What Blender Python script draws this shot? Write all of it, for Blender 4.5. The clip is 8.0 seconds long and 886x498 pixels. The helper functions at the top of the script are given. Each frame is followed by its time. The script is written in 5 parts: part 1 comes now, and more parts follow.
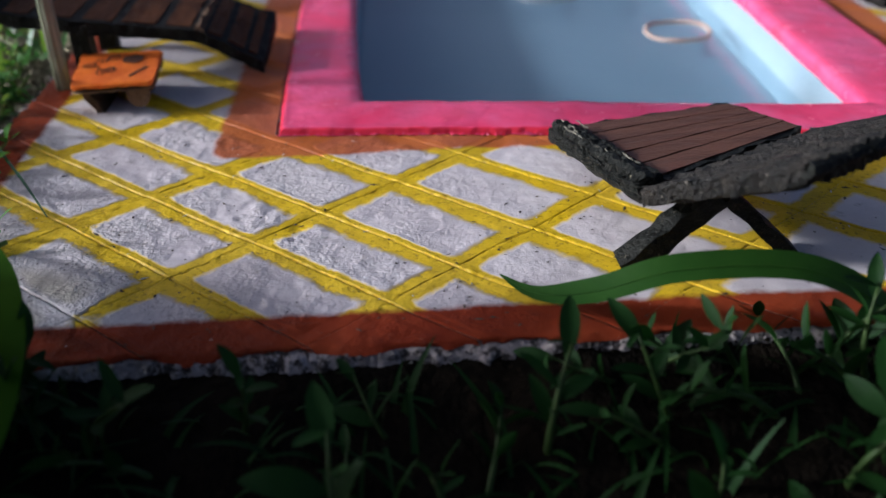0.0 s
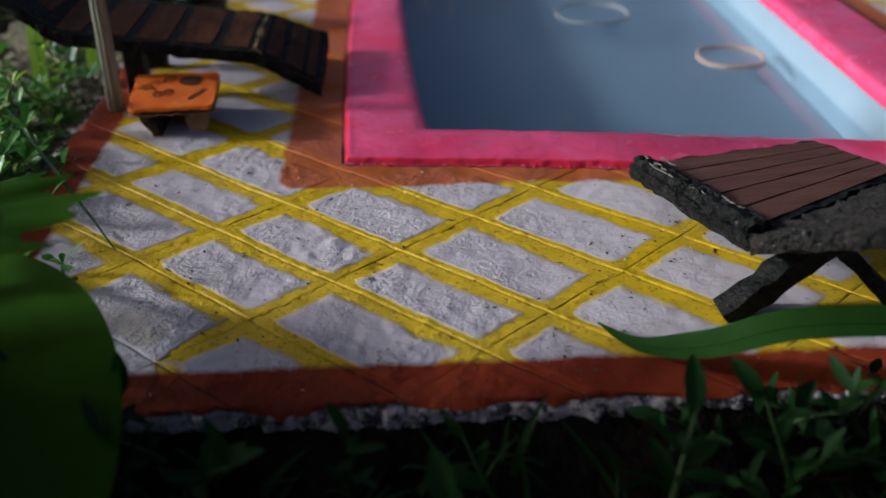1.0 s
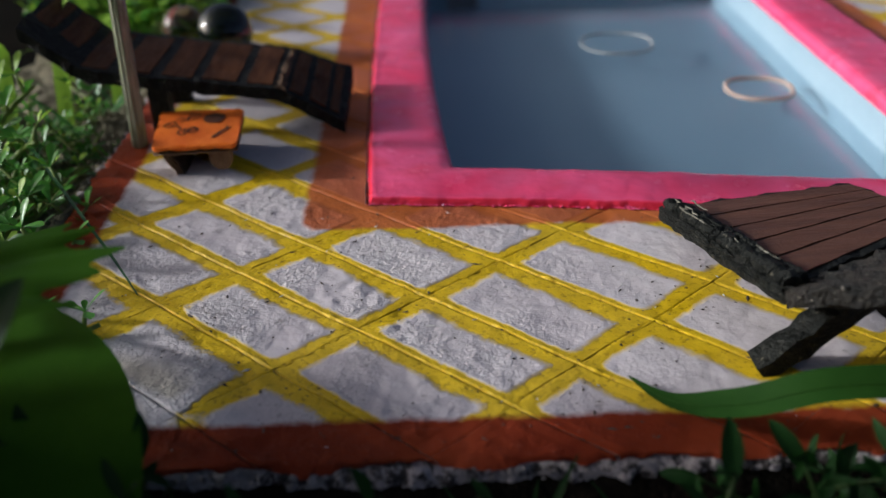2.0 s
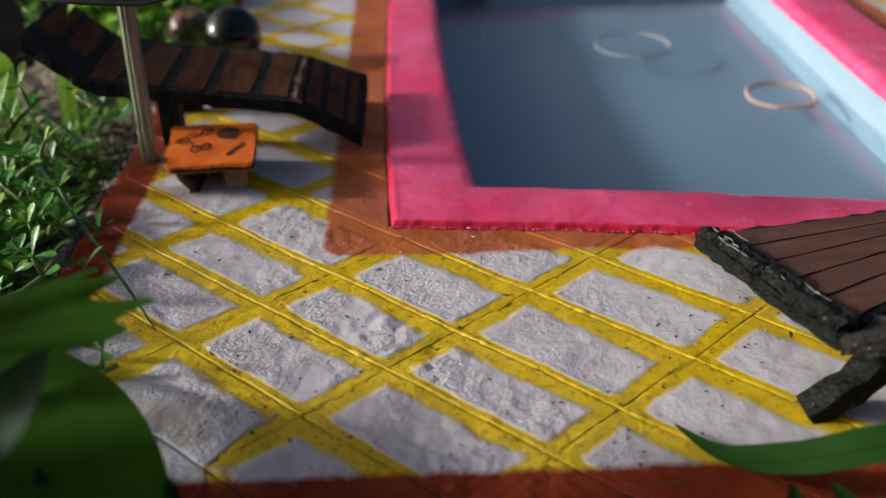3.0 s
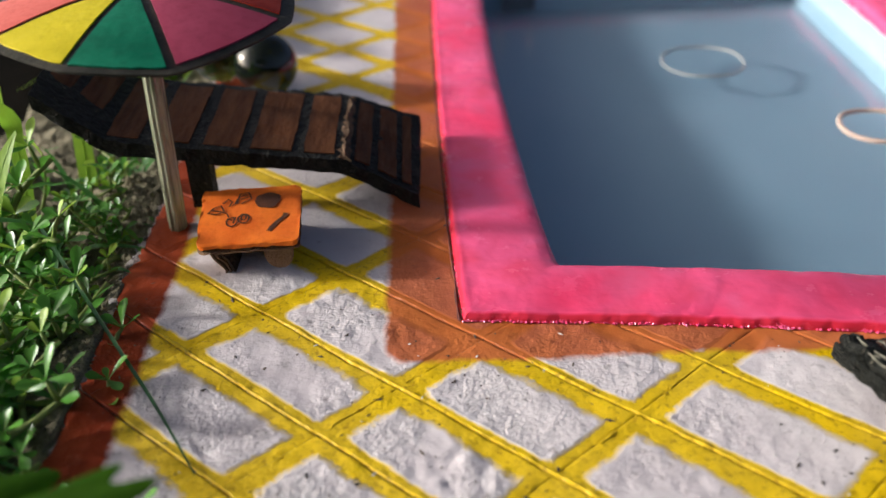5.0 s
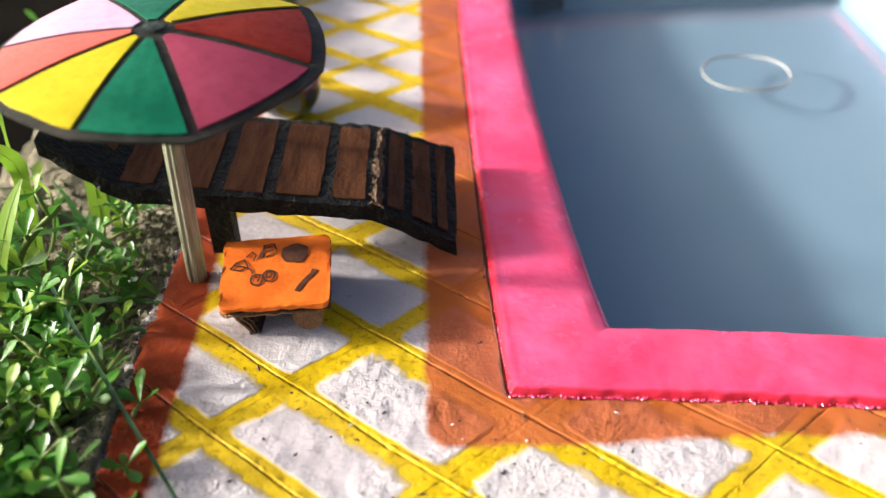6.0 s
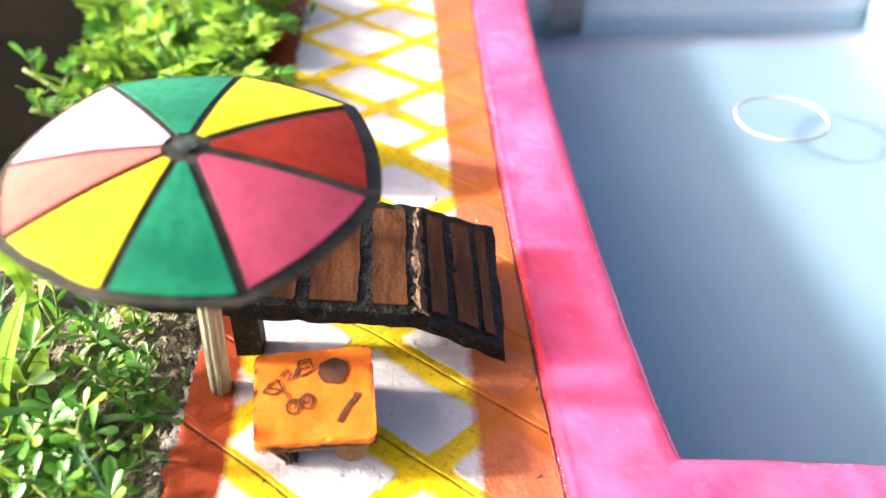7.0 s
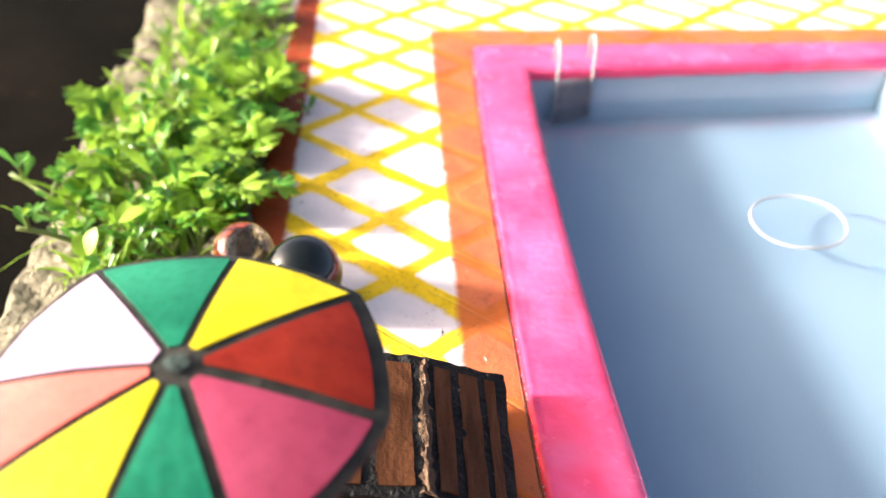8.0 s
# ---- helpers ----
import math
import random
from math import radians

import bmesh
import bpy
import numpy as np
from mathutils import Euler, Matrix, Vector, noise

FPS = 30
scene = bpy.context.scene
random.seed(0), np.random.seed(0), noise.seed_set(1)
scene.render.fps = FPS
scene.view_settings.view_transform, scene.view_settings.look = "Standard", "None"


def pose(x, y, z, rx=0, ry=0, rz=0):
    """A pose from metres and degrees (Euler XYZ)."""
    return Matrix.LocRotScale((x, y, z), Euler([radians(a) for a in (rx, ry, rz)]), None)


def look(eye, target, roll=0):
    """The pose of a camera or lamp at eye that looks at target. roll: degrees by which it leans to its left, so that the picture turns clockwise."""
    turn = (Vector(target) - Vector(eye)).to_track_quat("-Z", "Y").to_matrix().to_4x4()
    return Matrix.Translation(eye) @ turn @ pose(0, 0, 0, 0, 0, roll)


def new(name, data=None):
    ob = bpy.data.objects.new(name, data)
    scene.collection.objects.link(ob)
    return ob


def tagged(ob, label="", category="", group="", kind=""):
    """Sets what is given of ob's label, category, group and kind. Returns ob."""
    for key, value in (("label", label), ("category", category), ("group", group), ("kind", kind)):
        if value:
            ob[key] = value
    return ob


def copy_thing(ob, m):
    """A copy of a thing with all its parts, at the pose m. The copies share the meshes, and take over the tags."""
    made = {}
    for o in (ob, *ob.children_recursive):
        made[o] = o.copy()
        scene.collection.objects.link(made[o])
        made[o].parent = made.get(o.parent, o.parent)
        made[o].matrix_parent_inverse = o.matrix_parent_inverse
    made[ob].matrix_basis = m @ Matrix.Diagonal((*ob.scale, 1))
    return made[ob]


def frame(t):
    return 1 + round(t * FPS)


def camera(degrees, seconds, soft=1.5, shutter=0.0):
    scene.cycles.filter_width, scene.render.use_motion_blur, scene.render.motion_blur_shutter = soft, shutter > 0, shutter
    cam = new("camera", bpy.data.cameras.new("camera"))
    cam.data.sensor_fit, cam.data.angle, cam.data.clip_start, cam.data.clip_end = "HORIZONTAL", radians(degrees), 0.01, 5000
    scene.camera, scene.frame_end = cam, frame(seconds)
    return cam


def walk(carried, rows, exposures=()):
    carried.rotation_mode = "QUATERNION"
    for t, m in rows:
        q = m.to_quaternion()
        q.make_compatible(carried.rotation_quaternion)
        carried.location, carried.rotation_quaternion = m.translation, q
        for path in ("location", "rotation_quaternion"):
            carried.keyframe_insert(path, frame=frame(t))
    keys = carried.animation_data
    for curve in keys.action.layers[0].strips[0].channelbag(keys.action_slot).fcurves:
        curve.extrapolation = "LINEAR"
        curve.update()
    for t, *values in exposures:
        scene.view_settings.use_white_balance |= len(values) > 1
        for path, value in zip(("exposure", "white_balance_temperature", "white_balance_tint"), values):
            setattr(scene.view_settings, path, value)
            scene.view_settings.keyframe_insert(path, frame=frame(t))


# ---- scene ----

# A handmade miniature poolside; one model unit is 70 mm.
U = 0.07

cam = camera(54.0, 8.0, soft=1.5)
cam.data.dof.use_dof = True
cam.data.dof.focus_distance = 2.55 * U
cam.data.dof.aperture_fstop = 13.0
ROWS = [
    (0, 0.4110, -2.8792, 1.3418, 57.602, 0.700, -3.856),
    (0.5, 0.2748, -2.7976, 1.3606, 57.749, -0.108, -4.107),
    (1, 0.1590, -2.7228, 1.3728, 58.028, -0.292, -3.590),
    (1.5, 0.2393, -2.6883, 1.4206, 59.109, 1.268, -1.642),
    (1.7, 0.2041, -2.6673, 1.4198, 59.222, 0.887, -1.930),
    (2.8, 0.0695, -2.5242, 1.4726, 58.108, -0.315, -2.636),
    (3, 0.0445, -2.4674, 1.4951, 57.842, -0.143, -2.702),
    (3.5, -0.0234, -2.2906, 1.5245, 57.497, -0.382, -2.312),
    (4, -0.0948, -2.2220, 1.5427, 57.293, 0.349, -1.117),
    (4.2, -0.1163, -2.1627, 1.5725, 57.446, 0.246, -1.304),
    (5.3, -0.1206, -1.7863, 1.5751, 54.916, 0.562, -2.145),
    (5.5, -0.1507, -1.7107, 1.5859, 54.396, 0.530, -1.711),
    (6, -0.2058, -1.5674, 1.6689, 53.811, 0.669, -1.537),
    (6.5, -0.3414, -1.3220, 1.7226, 52.651, 0.466, -2.753),
    (7, -0.4213, -1.1136, 1.8536, 51.453, -0.911, -2.873),
    (7.5, -0.4332, -0.9257, 1.9782, 52.263, -0.935, -3.071),
    (8, -0.4419, -0.7267, 2.0928, 52.332, -1.099, -3.030),
]
EXPOSURES = [(0, 0.04, 5500, 10), (0.5, -0.22, 5500, 9), (1.0, -0.47, 5550, 9), (1.5, -0.38, 5650, 7), (3.0, -0.14, 6000, 7), (3.5, 0.04, 6050, 7), (4.0, 0.25, 6150, 7), (5.5, 0.58, 6300, 7.5), (6.0, 1.1, 6430, 7), (6.5, 1.4, 6500, 7.5), (7.0, 2.22, 6650, 10), (7.5, 2.42, 6650, 11), (8, 2.1, 6700, 13)]
walk(cam, [(t, pose(U * x, U * y, U * z, rx, ry, rz)) for t, x, y, z, rx, ry, rz in ROWS], EXPOSURES)

# ---- light ----
SUN_WAY = Vector((3.1, -0.22, -1.0)).normalized()
sky_world = bpy.data.worlds.new("sky")
sky_world.use_nodes = True
scene.world = sky_world
sky_node = sky_world.node_tree.nodes.new("ShaderNodeTexSky")
sky_node.sky_type = "NISHITA"
sky_node.sun_disc = False
sky_node.air_density = 0.3
sky_node.dust_density = 5.0
sky_node.ozone_density = 0.0
sky_node.sun_elevation = math.asin(-SUN_WAY.z)
sky_node.sun_rotation = math.atan2(-SUN_WAY.x, -SUN_WAY.y)
back = sky_world.node_tree.nodes["Background"]
back.inputs["Strength"].default_value = 0.13
sky_world.node_tree.links.new(sky_node.outputs[0], back.inputs["Color"])
sun_data = bpy.data.lights.new("sun", "SUN")
sun_data.energy = 4.0
sun_data.angle = radians(5.0)
sun_data.color = (1.0, 0.95, 0.90)
sun = new("sun", sun_data)
sun.matrix_world = look((-1, 0, 1), Vector((-1, 0, 1)) + SUN_WAY)


# ---- materials ----
def nodes_of(name):
    m = bpy.data.materials.new(name)
    m.use_nodes = True
    nt = m.node_tree
    return m, nt, nt.nodes["Principled BSDF"]


def coords(nt):
    return nt.nodes.new("ShaderNodeTexCoord").outputs["Object"]


def noise_tex(nt, scale, detail=4.0, rough=0.6, vec=None):
    n = nt.nodes.new("ShaderNodeTexNoise")
    n.inputs["Scale"].default_value = scale
    n.inputs["Detail"].default_value = detail
    n.inputs["Roughness"].default_value = rough
    nt.links.new(vec if vec is not None else coords(nt), n.inputs["Vector"])
    return n.outputs["Fac"]


def ramp(nt, fac, lo, hi, c0=0.0, c1=1.0):
    r = nt.nodes.new("ShaderNodeMapRange")
    for i, v in zip((1, 2, 3, 4), (lo, hi, c0, c1)):
        r.inputs[i].default_value = v
    nt.links.new(fac, r.inputs[0])
    return r.outputs[0]


def calc(nt, op, a, b):
    n = nt.nodes.new("ShaderNodeMath")
    n.operation = op
    for i, v in enumerate((a, b)):
        if isinstance(v, (int, float)):
            n.inputs[i].default_value = v
        else:
            nt.links.new(v, n.inputs[i])
    return n.outputs[0]


def mix(nt, fac, a, b):
    n = nt.nodes.new("ShaderNodeMix")
    n.data_type = "RGBA"
    for s, v in ((0, fac), (6, a), (7, b)):
        if isinstance(v, (int, float)):
            n.inputs[s].default_value = v
        elif isinstance(v, tuple):
            n.inputs[s].default_value = (*v, 1)
        else:
            nt.links.new(v, n.inputs[s])
    return n.outputs[2]


def bump(nt, height, strength, dist, bsdf):
    b = nt.nodes.new("ShaderNodeBump")
    b.inputs["Strength"].default_value = strength
    b.inputs["Distance"].default_value = dist
    nt.links.new(height, b.inputs["Height"])
    nt.links.new(b.outputs[0], bsdf.inputs["Normal"])


def surface(name, c0, c1, scale, rough=0.6, bump_h=0.0004, fine=2500, spot=None, metal=0.0, spread=(0.35, 0.65), spots=(0.60, 0.68), spec=0.3, streak=None):
    """A painted or natural surface: two colours by broad noise, fine grain, bump, dark spots."""
    m, nt, b = nodes_of(name)
    at = coords(nt)
    if streak:
        mp = nt.nodes.new("ShaderNodeMapping")
        mp.inputs["Scale"].default_value = streak
        nt.links.new(at, mp.inputs["Vector"])
        at = mp.outputs[0]
    broad, grain = noise_tex(nt, scale, vec=at), noise_tex(nt, fine, 3, vec=at)
    col = mix(nt, ramp(nt, broad, *spread), c0, c1)
    shade = tuple(v * 0.7 for v in c0)
    col = mix(nt, ramp(nt, grain, 0.5, 0.8, 0.0, 0.45), col, shade)
    if spot:
        col = mix(nt, ramp(nt, noise_tex(nt, scale * 4, 5, 0.7), *spots), col, spot)
    nt.links.new(col, b.inputs["Base Color"])
    nt.links.new(ramp(nt, grain, 0.2, 0.8, rough - 0.12, rough + 0.12), b.inputs["Roughness"])
    b.inputs["Metallic"].default_value = metal
    b.inputs["Specular IOR Level"].default_value = spec
    bump(nt, calc(nt, "ADD", grain, calc(nt, "MULTIPLY", noise_tex(nt, scale * 3), 2.0)), 0.8, bump_h, b)
    return m


def leafy(name, c0, c1, gloss=0.42, glow=0.3, spec=0.3):
    """Leaf skin: green by noise and by the single leaf, with light let through."""
    m, nt, b = nodes_of(name)
    info = nt.nodes.new("ShaderNodeObjectInfo")
    geo = nt.nodes.new("ShaderNodeNewGeometry")
    f = calc(nt, "ADD", calc(nt, "MULTIPLY", noise_tex(nt, 250), 0.6), calc(nt, "MULTIPLY", calc(nt, "ADD", info.outputs["Random"], geo.outputs["Random Per Island"]), 0.35))
    col = mix(nt, ramp(nt, f, 0.2, 0.95), c0, c1)
    nt.links.new(col, b.inputs["Base Color"])
    b.inputs["Roughness"].default_value = gloss
    b.inputs["Specular IOR Level"].default_value = spec
    bump(nt, noise_tex(nt, 900), 0.5, 0.0002, b)
    tr = nt.nodes.new("ShaderNodeBsdfTranslucent")
    nt.links.new(col, tr.inputs["Color"])
    ms = nt.nodes.new("ShaderNodeMixShader")
    ms.inputs[0].default_value = glow
    nt.links.new(b.outputs[0], ms.inputs[1])
    nt.links.new(tr.outputs[0], ms.inputs[2])
    nt.links.new(ms.outputs[0], nt.nodes["Material Output"].inputs["Surface"])
    return m


def deck_paint(name="painted plaster", wet=0.0):
    """Grey plaster with yellow bands along the grooves, an orange-brown pool surround and a redder outer border."""
    m, nt, b = nodes_of(name)
    paint, band, outer = (nt.nodes.new("ShaderNodeAttribute") for _ in range(3))
    paint.attribute_name, band.attribute_name, outer.attribute_name = "paint", "band", "outer"
    broad, mid, fine = noise_tex(nt, 22), noise_tex(nt, 160, 5, 0.7), noise_tex(nt, 1300, 4, 0.7)
    lumps = noise_tex(nt, 700, 4, 0.7)
    plaster = mix(nt, ramp(nt, broad, 0.35, 0.65), (0.58, 0.52, 0.54), (0.69, 0.64, 0.64))
    sep = nt.nodes.new("ShaderNodeSeparateXYZ")
    nt.links.new(coords(nt), sep.inputs[0])
    worn = ramp(nt, sep.outputs["Y"], -0.55 * U, 0.35 * U, 1.0, 0.25)
    worn = calc(nt, "MULTIPLY", worn, ramp(nt, sep.outputs["X"], -0.1 * U, 0.9 * U, 1.0, 0.12))
    rough_zone = calc(nt, "MULTIPLY", ramp(nt, noise_tex(nt, 40, 3), 0.34, 0.56), worn)
    pits = calc(nt, "MULTIPLY", ramp(nt, lumps, 0.50, 0.36), rough_zone)
    plaster = mix(nt, calc(nt, "MULTIPLY", pits, 0.42), plaster, (0.27, 0.25, 0.27))
    plaster = mix(nt, calc(nt, "MULTIPLY", ramp(nt, fine, 0.52, 0.68), calc(nt, "MULTIPLY", rough_zone, 0.35)), plaster, (0.22, 0.20, 0.22))
    plaster = mix(nt, ramp(nt, noise_tex(nt, 70, 4, 0.6), 0.52, 0.74, 0, 0.20), plaster, (0.32, 0.29, 0.285))
    plaster = mix(nt, ramp(nt, mid, 0.64, 0.74, 0, 0.75), plaster, (0.15, 0.125, 0.105))
    scuffs = calc(nt, "MULTIPLY", ramp(nt, noise_tex(nt, 330, 3, 0.6), 0.62, 0.70), calc(nt, "ADD", calc(nt, "MULTIPLY", rough_zone, 0.6), 0.3))
    plaster = mix(nt, scuffs, plaster, (0.16, 0.13, 0.12))
    # near-white flecks: glints put into the plaster's colour
    glints = calc(nt, "MULTIPLY", ramp(nt, noise_tex(nt, 520, 3, 0.6), 0.62, 0.68), calc(nt, "MULTIPLY", rough_zone, 0.8))
    plaster = mix(nt, glints, plaster, (0.86, 0.84, 0.84))
    plaster = mix(nt, ramp(nt, paint.outputs["Fac"], -1.1, -2.0, 0, 0.6), plaster, (0.34, 0.29, 0.19))
    sway = calc(nt, "MULTIPLY", calc(nt, "SUBTRACT", noise_tex(nt, 55, 3, 0.5), 0.5), 0.8)
    edge = calc(nt, "ADD", calc(nt, "ADD", paint.outputs["Fac"], sway), calc(nt, "MULTIPLY", calc(nt, "SUBTRACT", mid, 0.5), 0.7))
    edge = calc(nt, "ADD", edge, calc(nt, "MULTIPLY", calc(nt, "SUBTRACT", lumps, 0.5), calc(nt, "MULTIPLY", rough_zone, 0.9)))
    thin = ramp(nt, broad, 0.3, 0.7, 0.93, 1.0)
    yellow = mix(nt, ramp(nt, mid, 0.3, 0.7), (0.58, 0.385, 0.0), (0.78, 0.53, 0.0))
    yellow = mix(nt, ramp(nt, lumps, 0.46, 0.34, 0, 0.75), yellow, (0.27, 0.15, 0.002))
    yellow = mix(nt, ramp(nt, fine, 0.55, 0.75, 0, 0.5), yellow, (0.36, 0.23, 0.008))
    coat = calc(nt, "MULTIPLY", ramp(nt, edge, 0.0, 0.30), thin)
    col = mix(nt, coat, plaster, yellow)
    rim = calc(nt, "ADD", band.outputs["Fac"], calc(nt, "MULTIPLY", calc(nt, "SUBTRACT", mid, 0.5), 0.05))
    brown = mix(nt, ramp(nt, broad, 0.35, 0.62), (0.36, 0.075, 0.020), (0.50, 0.145, 0.045))
    red = mix(nt, ramp(nt, broad, 0.32, 0.64), (0.18, 0.024, 0.009), (0.30, 0.056, 0.020))
    # tops of the lumps are painted paler, a highlight in the colour
    red = mix(nt, ramp(nt, lumps, 0.60, 0.72, 0, 0.45), red, (0.36, 0.13, 0.08))
    brown = mix(nt, outer.outputs["Fac"], brown, red)
    brown = mix(nt, ramp(nt, mid, 0.58, 0.72, 0, 0.6), brown, (0.17, 0.04, 0.022))
    rim_coat = calc(nt, "MULTIPLY", ramp(nt, rim, -0.012, 0.012), calc(nt, "MAXIMUM", outer.outputs["Fac"], ramp(nt, broad, 0.32, 0.62, 0.92, 0.985)))
    col = mix(nt, rim_coat, col, brown)
    coated = calc(nt, "MAXIMUM", coat, rim_coat)
    nt.links.new(ramp(nt, coated, 0.0, 1.0, 0.42, 0.04 + 0.28 * wet), b.inputs["Specular IOR Level"])
    nt.links.new(col, b.inputs["Base Color"])
    nt.links.new(ramp(nt, fine, 0.3, 0.7, 0.26 - 0.12 * wet, 0.55 - 0.25 * wet), b.inputs["Roughness"])
    h = calc(nt, "MULTIPLY", mid, 0.40)
    h = calc(nt, "ADD", h, calc(nt, "MULTIPLY", lumps, calc(nt, "ADD", calc(nt, "MULTIPLY", rough_zone, 1.25), 0.10)))
    h = calc(nt, "ADD", h, calc(nt, "MULTIPLY", fine, calc(nt, "MULTIPLY", rough_zone, 0.22)))
    h = calc(nt, "MULTIPLY", h, ramp(nt, coat, 0.0, 1.0, 1.0, 0.5))
    bump(nt, h, 1.0, 0.0008, b)
    return m


def pink_paint():
    """Thick glossy enamel, brushed redder along both edges, with a lilac sky sheen put into its colour."""
    m, nt, b = nodes_of("pink enamel")
    lip = nt.nodes.new("ShaderNodeAttribute")
    lip.attribute_name = "lip"
    broad, mid, fine = noise_tex(nt, 30, 4, 0.6), noise_tex(nt, 110, 5, 0.65), noise_tex(nt, 1100, 4, 0.7)
    col = mix(nt, ramp(nt, broad, 0.35, 0.65), (0.84, 0.050, 0.145), (0.88, 0.12, 0.28))
    # lilac patches: reflected sky put into the pink
    col = mix(nt, ramp(nt, noise_tex(nt, 38, 3, 0.55), 0.52, 0.72, 0, 0.6), col, (0.74, 0.19, 0.36))
    edge = calc(nt, "ADD", lip.outputs["Fac"], calc(nt, "MULTIPLY", calc(nt, "SUBTRACT", broad, 0.5), 1.2))
    col = mix(nt, ramp(nt, edge, 0.35, 0.85, 0, 0.85), col, (0.74, 0.022, 0.045))
    col = mix(nt, ramp(nt, noise_tex(nt, 60, 3, 0.55), 0.56, 0.70, 0, 0.45), col, (0.76, 0.022, 0.05))
    col = mix(nt, ramp(nt, fine, 0.70, 0.80, 0, 0.35), col, (0.80, 0.62, 0.66))
    nt.links.new(col, b.inputs["Base Color"])
    nt.links.new(ramp(nt, mid, 0.3, 0.7, 0.12, 0.32), b.inputs["Roughness"])
    b.inputs["Specular IOR Level"].default_value = 0.36
    dents = noise_tex(nt, 190, 2, 0.5)
    bump(nt, calc(nt, "ADD", calc(nt, "ADD", calc(nt, "MULTIPLY", mid, 0.5), calc(nt, "MULTIPLY", dents, 0.8)), calc(nt, "ADD", calc(nt, "MULTIPLY", fine, 0.10), calc(nt, "MULTIPLY", broad, 2.0))), 1.0, 0.0004, b)
    return m


def water_film():
    m, nt, b = nodes_of("still water")
    nt.nodes.remove(b)
    face = nt.nodes.new("ShaderNodeLayerWeight")
    face.inputs["Blend"].default_value = 0.5
    gloss_share = calc(nt, "ADD", 0.085, calc(nt, "MULTIPLY", 0.65, calc(nt, "POWER", face.outputs["Facing"], 4.5)))
    clear, gloss = nt.nodes.new("ShaderNodeBsdfTransparent"), nt.nodes.new("ShaderNodeBsdfGlossy")
    clear.inputs["Color"].default_value = (0.90, 0.95, 0.98, 1)
    gloss.inputs["Roughness"].default_value = 0.14
    ms = nt.nodes.new("ShaderNodeMixShader")
    nt.links.new(gloss_share, ms.inputs[0])
    nt.links.new(clear.outputs[0], ms.inputs[1])
    nt.links.new(gloss.outputs[0], ms.inputs[2])
    nt.links.new(ms.outputs[0], nt.nodes["Material Output"].inputs["Surface"])
    return m


def marble_glass(name, tint, clear=0.85):
    m, nt, b = nodes_of(name)
    col = mix(nt, ramp(nt, noise_tex(nt, 120, 3), 0.4, 0.65), tint, tuple(v * 0.45 for v in tint))
    nt.links.new(col, b.inputs["Base Color"])
    b.inputs["Roughness"].default_value = 0.03
    b.inputs["Transmission Weight"].default_value = clear
    b.inputs["IOR"].default_value = 1.5
    return m


MAT_DECK = deck_paint()
MAT_RIDGE = deck_paint("painted ridge of a scored line", 0.3)
MAT_PINK = pink_paint()
MAT_WATER = water_film()
MAT_MORTAR = surface("crumbled mortar", (0.27, 0.24, 0.23), (0.54, 0.48, 0.47), 90, 0.85, 0.0010, 900, spot=(0.05, 0.042, 0.038), spots=(0.48, 0.58))
MAT_JOINT = surface("dirty joint", (0.07, 0.018, 0.014), (0.16, 0.045, 0.03), 200, 0.8, 0.0004, 1500)
# near-black brown: the shade under the table is put into it
MAT_KRAFT = surface("brown kraft board", (0.03, 0.018, 0.010), (0.075, 0.045, 0.025), 160, 0.85, 0.0005, 1500)
MAT_DIRT = surface("dark crumbs of dirt", (0.05, 0.037, 0.028), (0.13, 0.10, 0.075), 300, 0.8, 0.0003, 1500)
MAT_CHALK = surface("white plaster crumbs", (0.55, 0.52, 0.50), (0.70, 0.68, 0.66), 300, 0.6, 0.0003, 1500)
MAT_BASIN = surface("pool blue", (0.290, 0.410, 0.49), (0.33, 0.45, 0.53), 18, 0.5, 0.0002, 1500, spot=None)
MAT_SOIL = surface("dry crumbly soil", (0.13, 0.115, 0.072), (0.30, 0.265, 0.175), 140, 0.95, 0.0022, 700, spot=(0.06, 0.055, 0.035))
# darker than any earth: the deep shade around is put into the colour
MAT_GROUND = surface("earth in deep shade", (0.0025, 0.0024, 0.0015), (0.007, 0.0055, 0.0035), 14, 0.9, 0.0006, 300, spot=(0.03, 0.02, 0.012), spots=(0.66, 0.74), spec=0.02)
# front soil: the shade there is put into its near-black colour
MAT_SHADED_SOIL = surface("front soil in shade", (0.004, 0.0035, 0.0025), (0.012, 0.009, 0.006), 70, 0.95, 0.002, 500, spec=0.04)
MAT_BLACK = surface("black painted card", (0.005, 0.0055, 0.005), (0.016, 0.016, 0.013), 150, 0.6, 0.0010, 1000, spot=(0.26, 0.23, 0.17), spots=(0.65, 0.73), spec=0.15)
MAT_TORN = surface("torn black card edge", (0.005, 0.006, 0.005), (0.016, 0.017, 0.014), 150, 0.6, 0.0009, 1000, spot=(0.20, 0.18, 0.13), spots=(0.62, 0.74), spec=0.15)
MAT_FLUTE = surface("bared corrugated card", (0.006, 0.0065, 0.006), (0.022, 0.018, 0.014), 260, 0.5, 0.0008, 1200, spot=(0.20, 0.18, 0.15), spots=(0.61, 0.70), spec=0.25)
MAT_SLAT = surface("brown painted slat", (0.070, 0.026, 0.011), (0.142, 0.056, 0.023), 300, 0.55, 0.00016, 1100, spot=(0.045, 0.018, 0.010), streak=(1.0, 0.12, 1.0), spec=0.06)
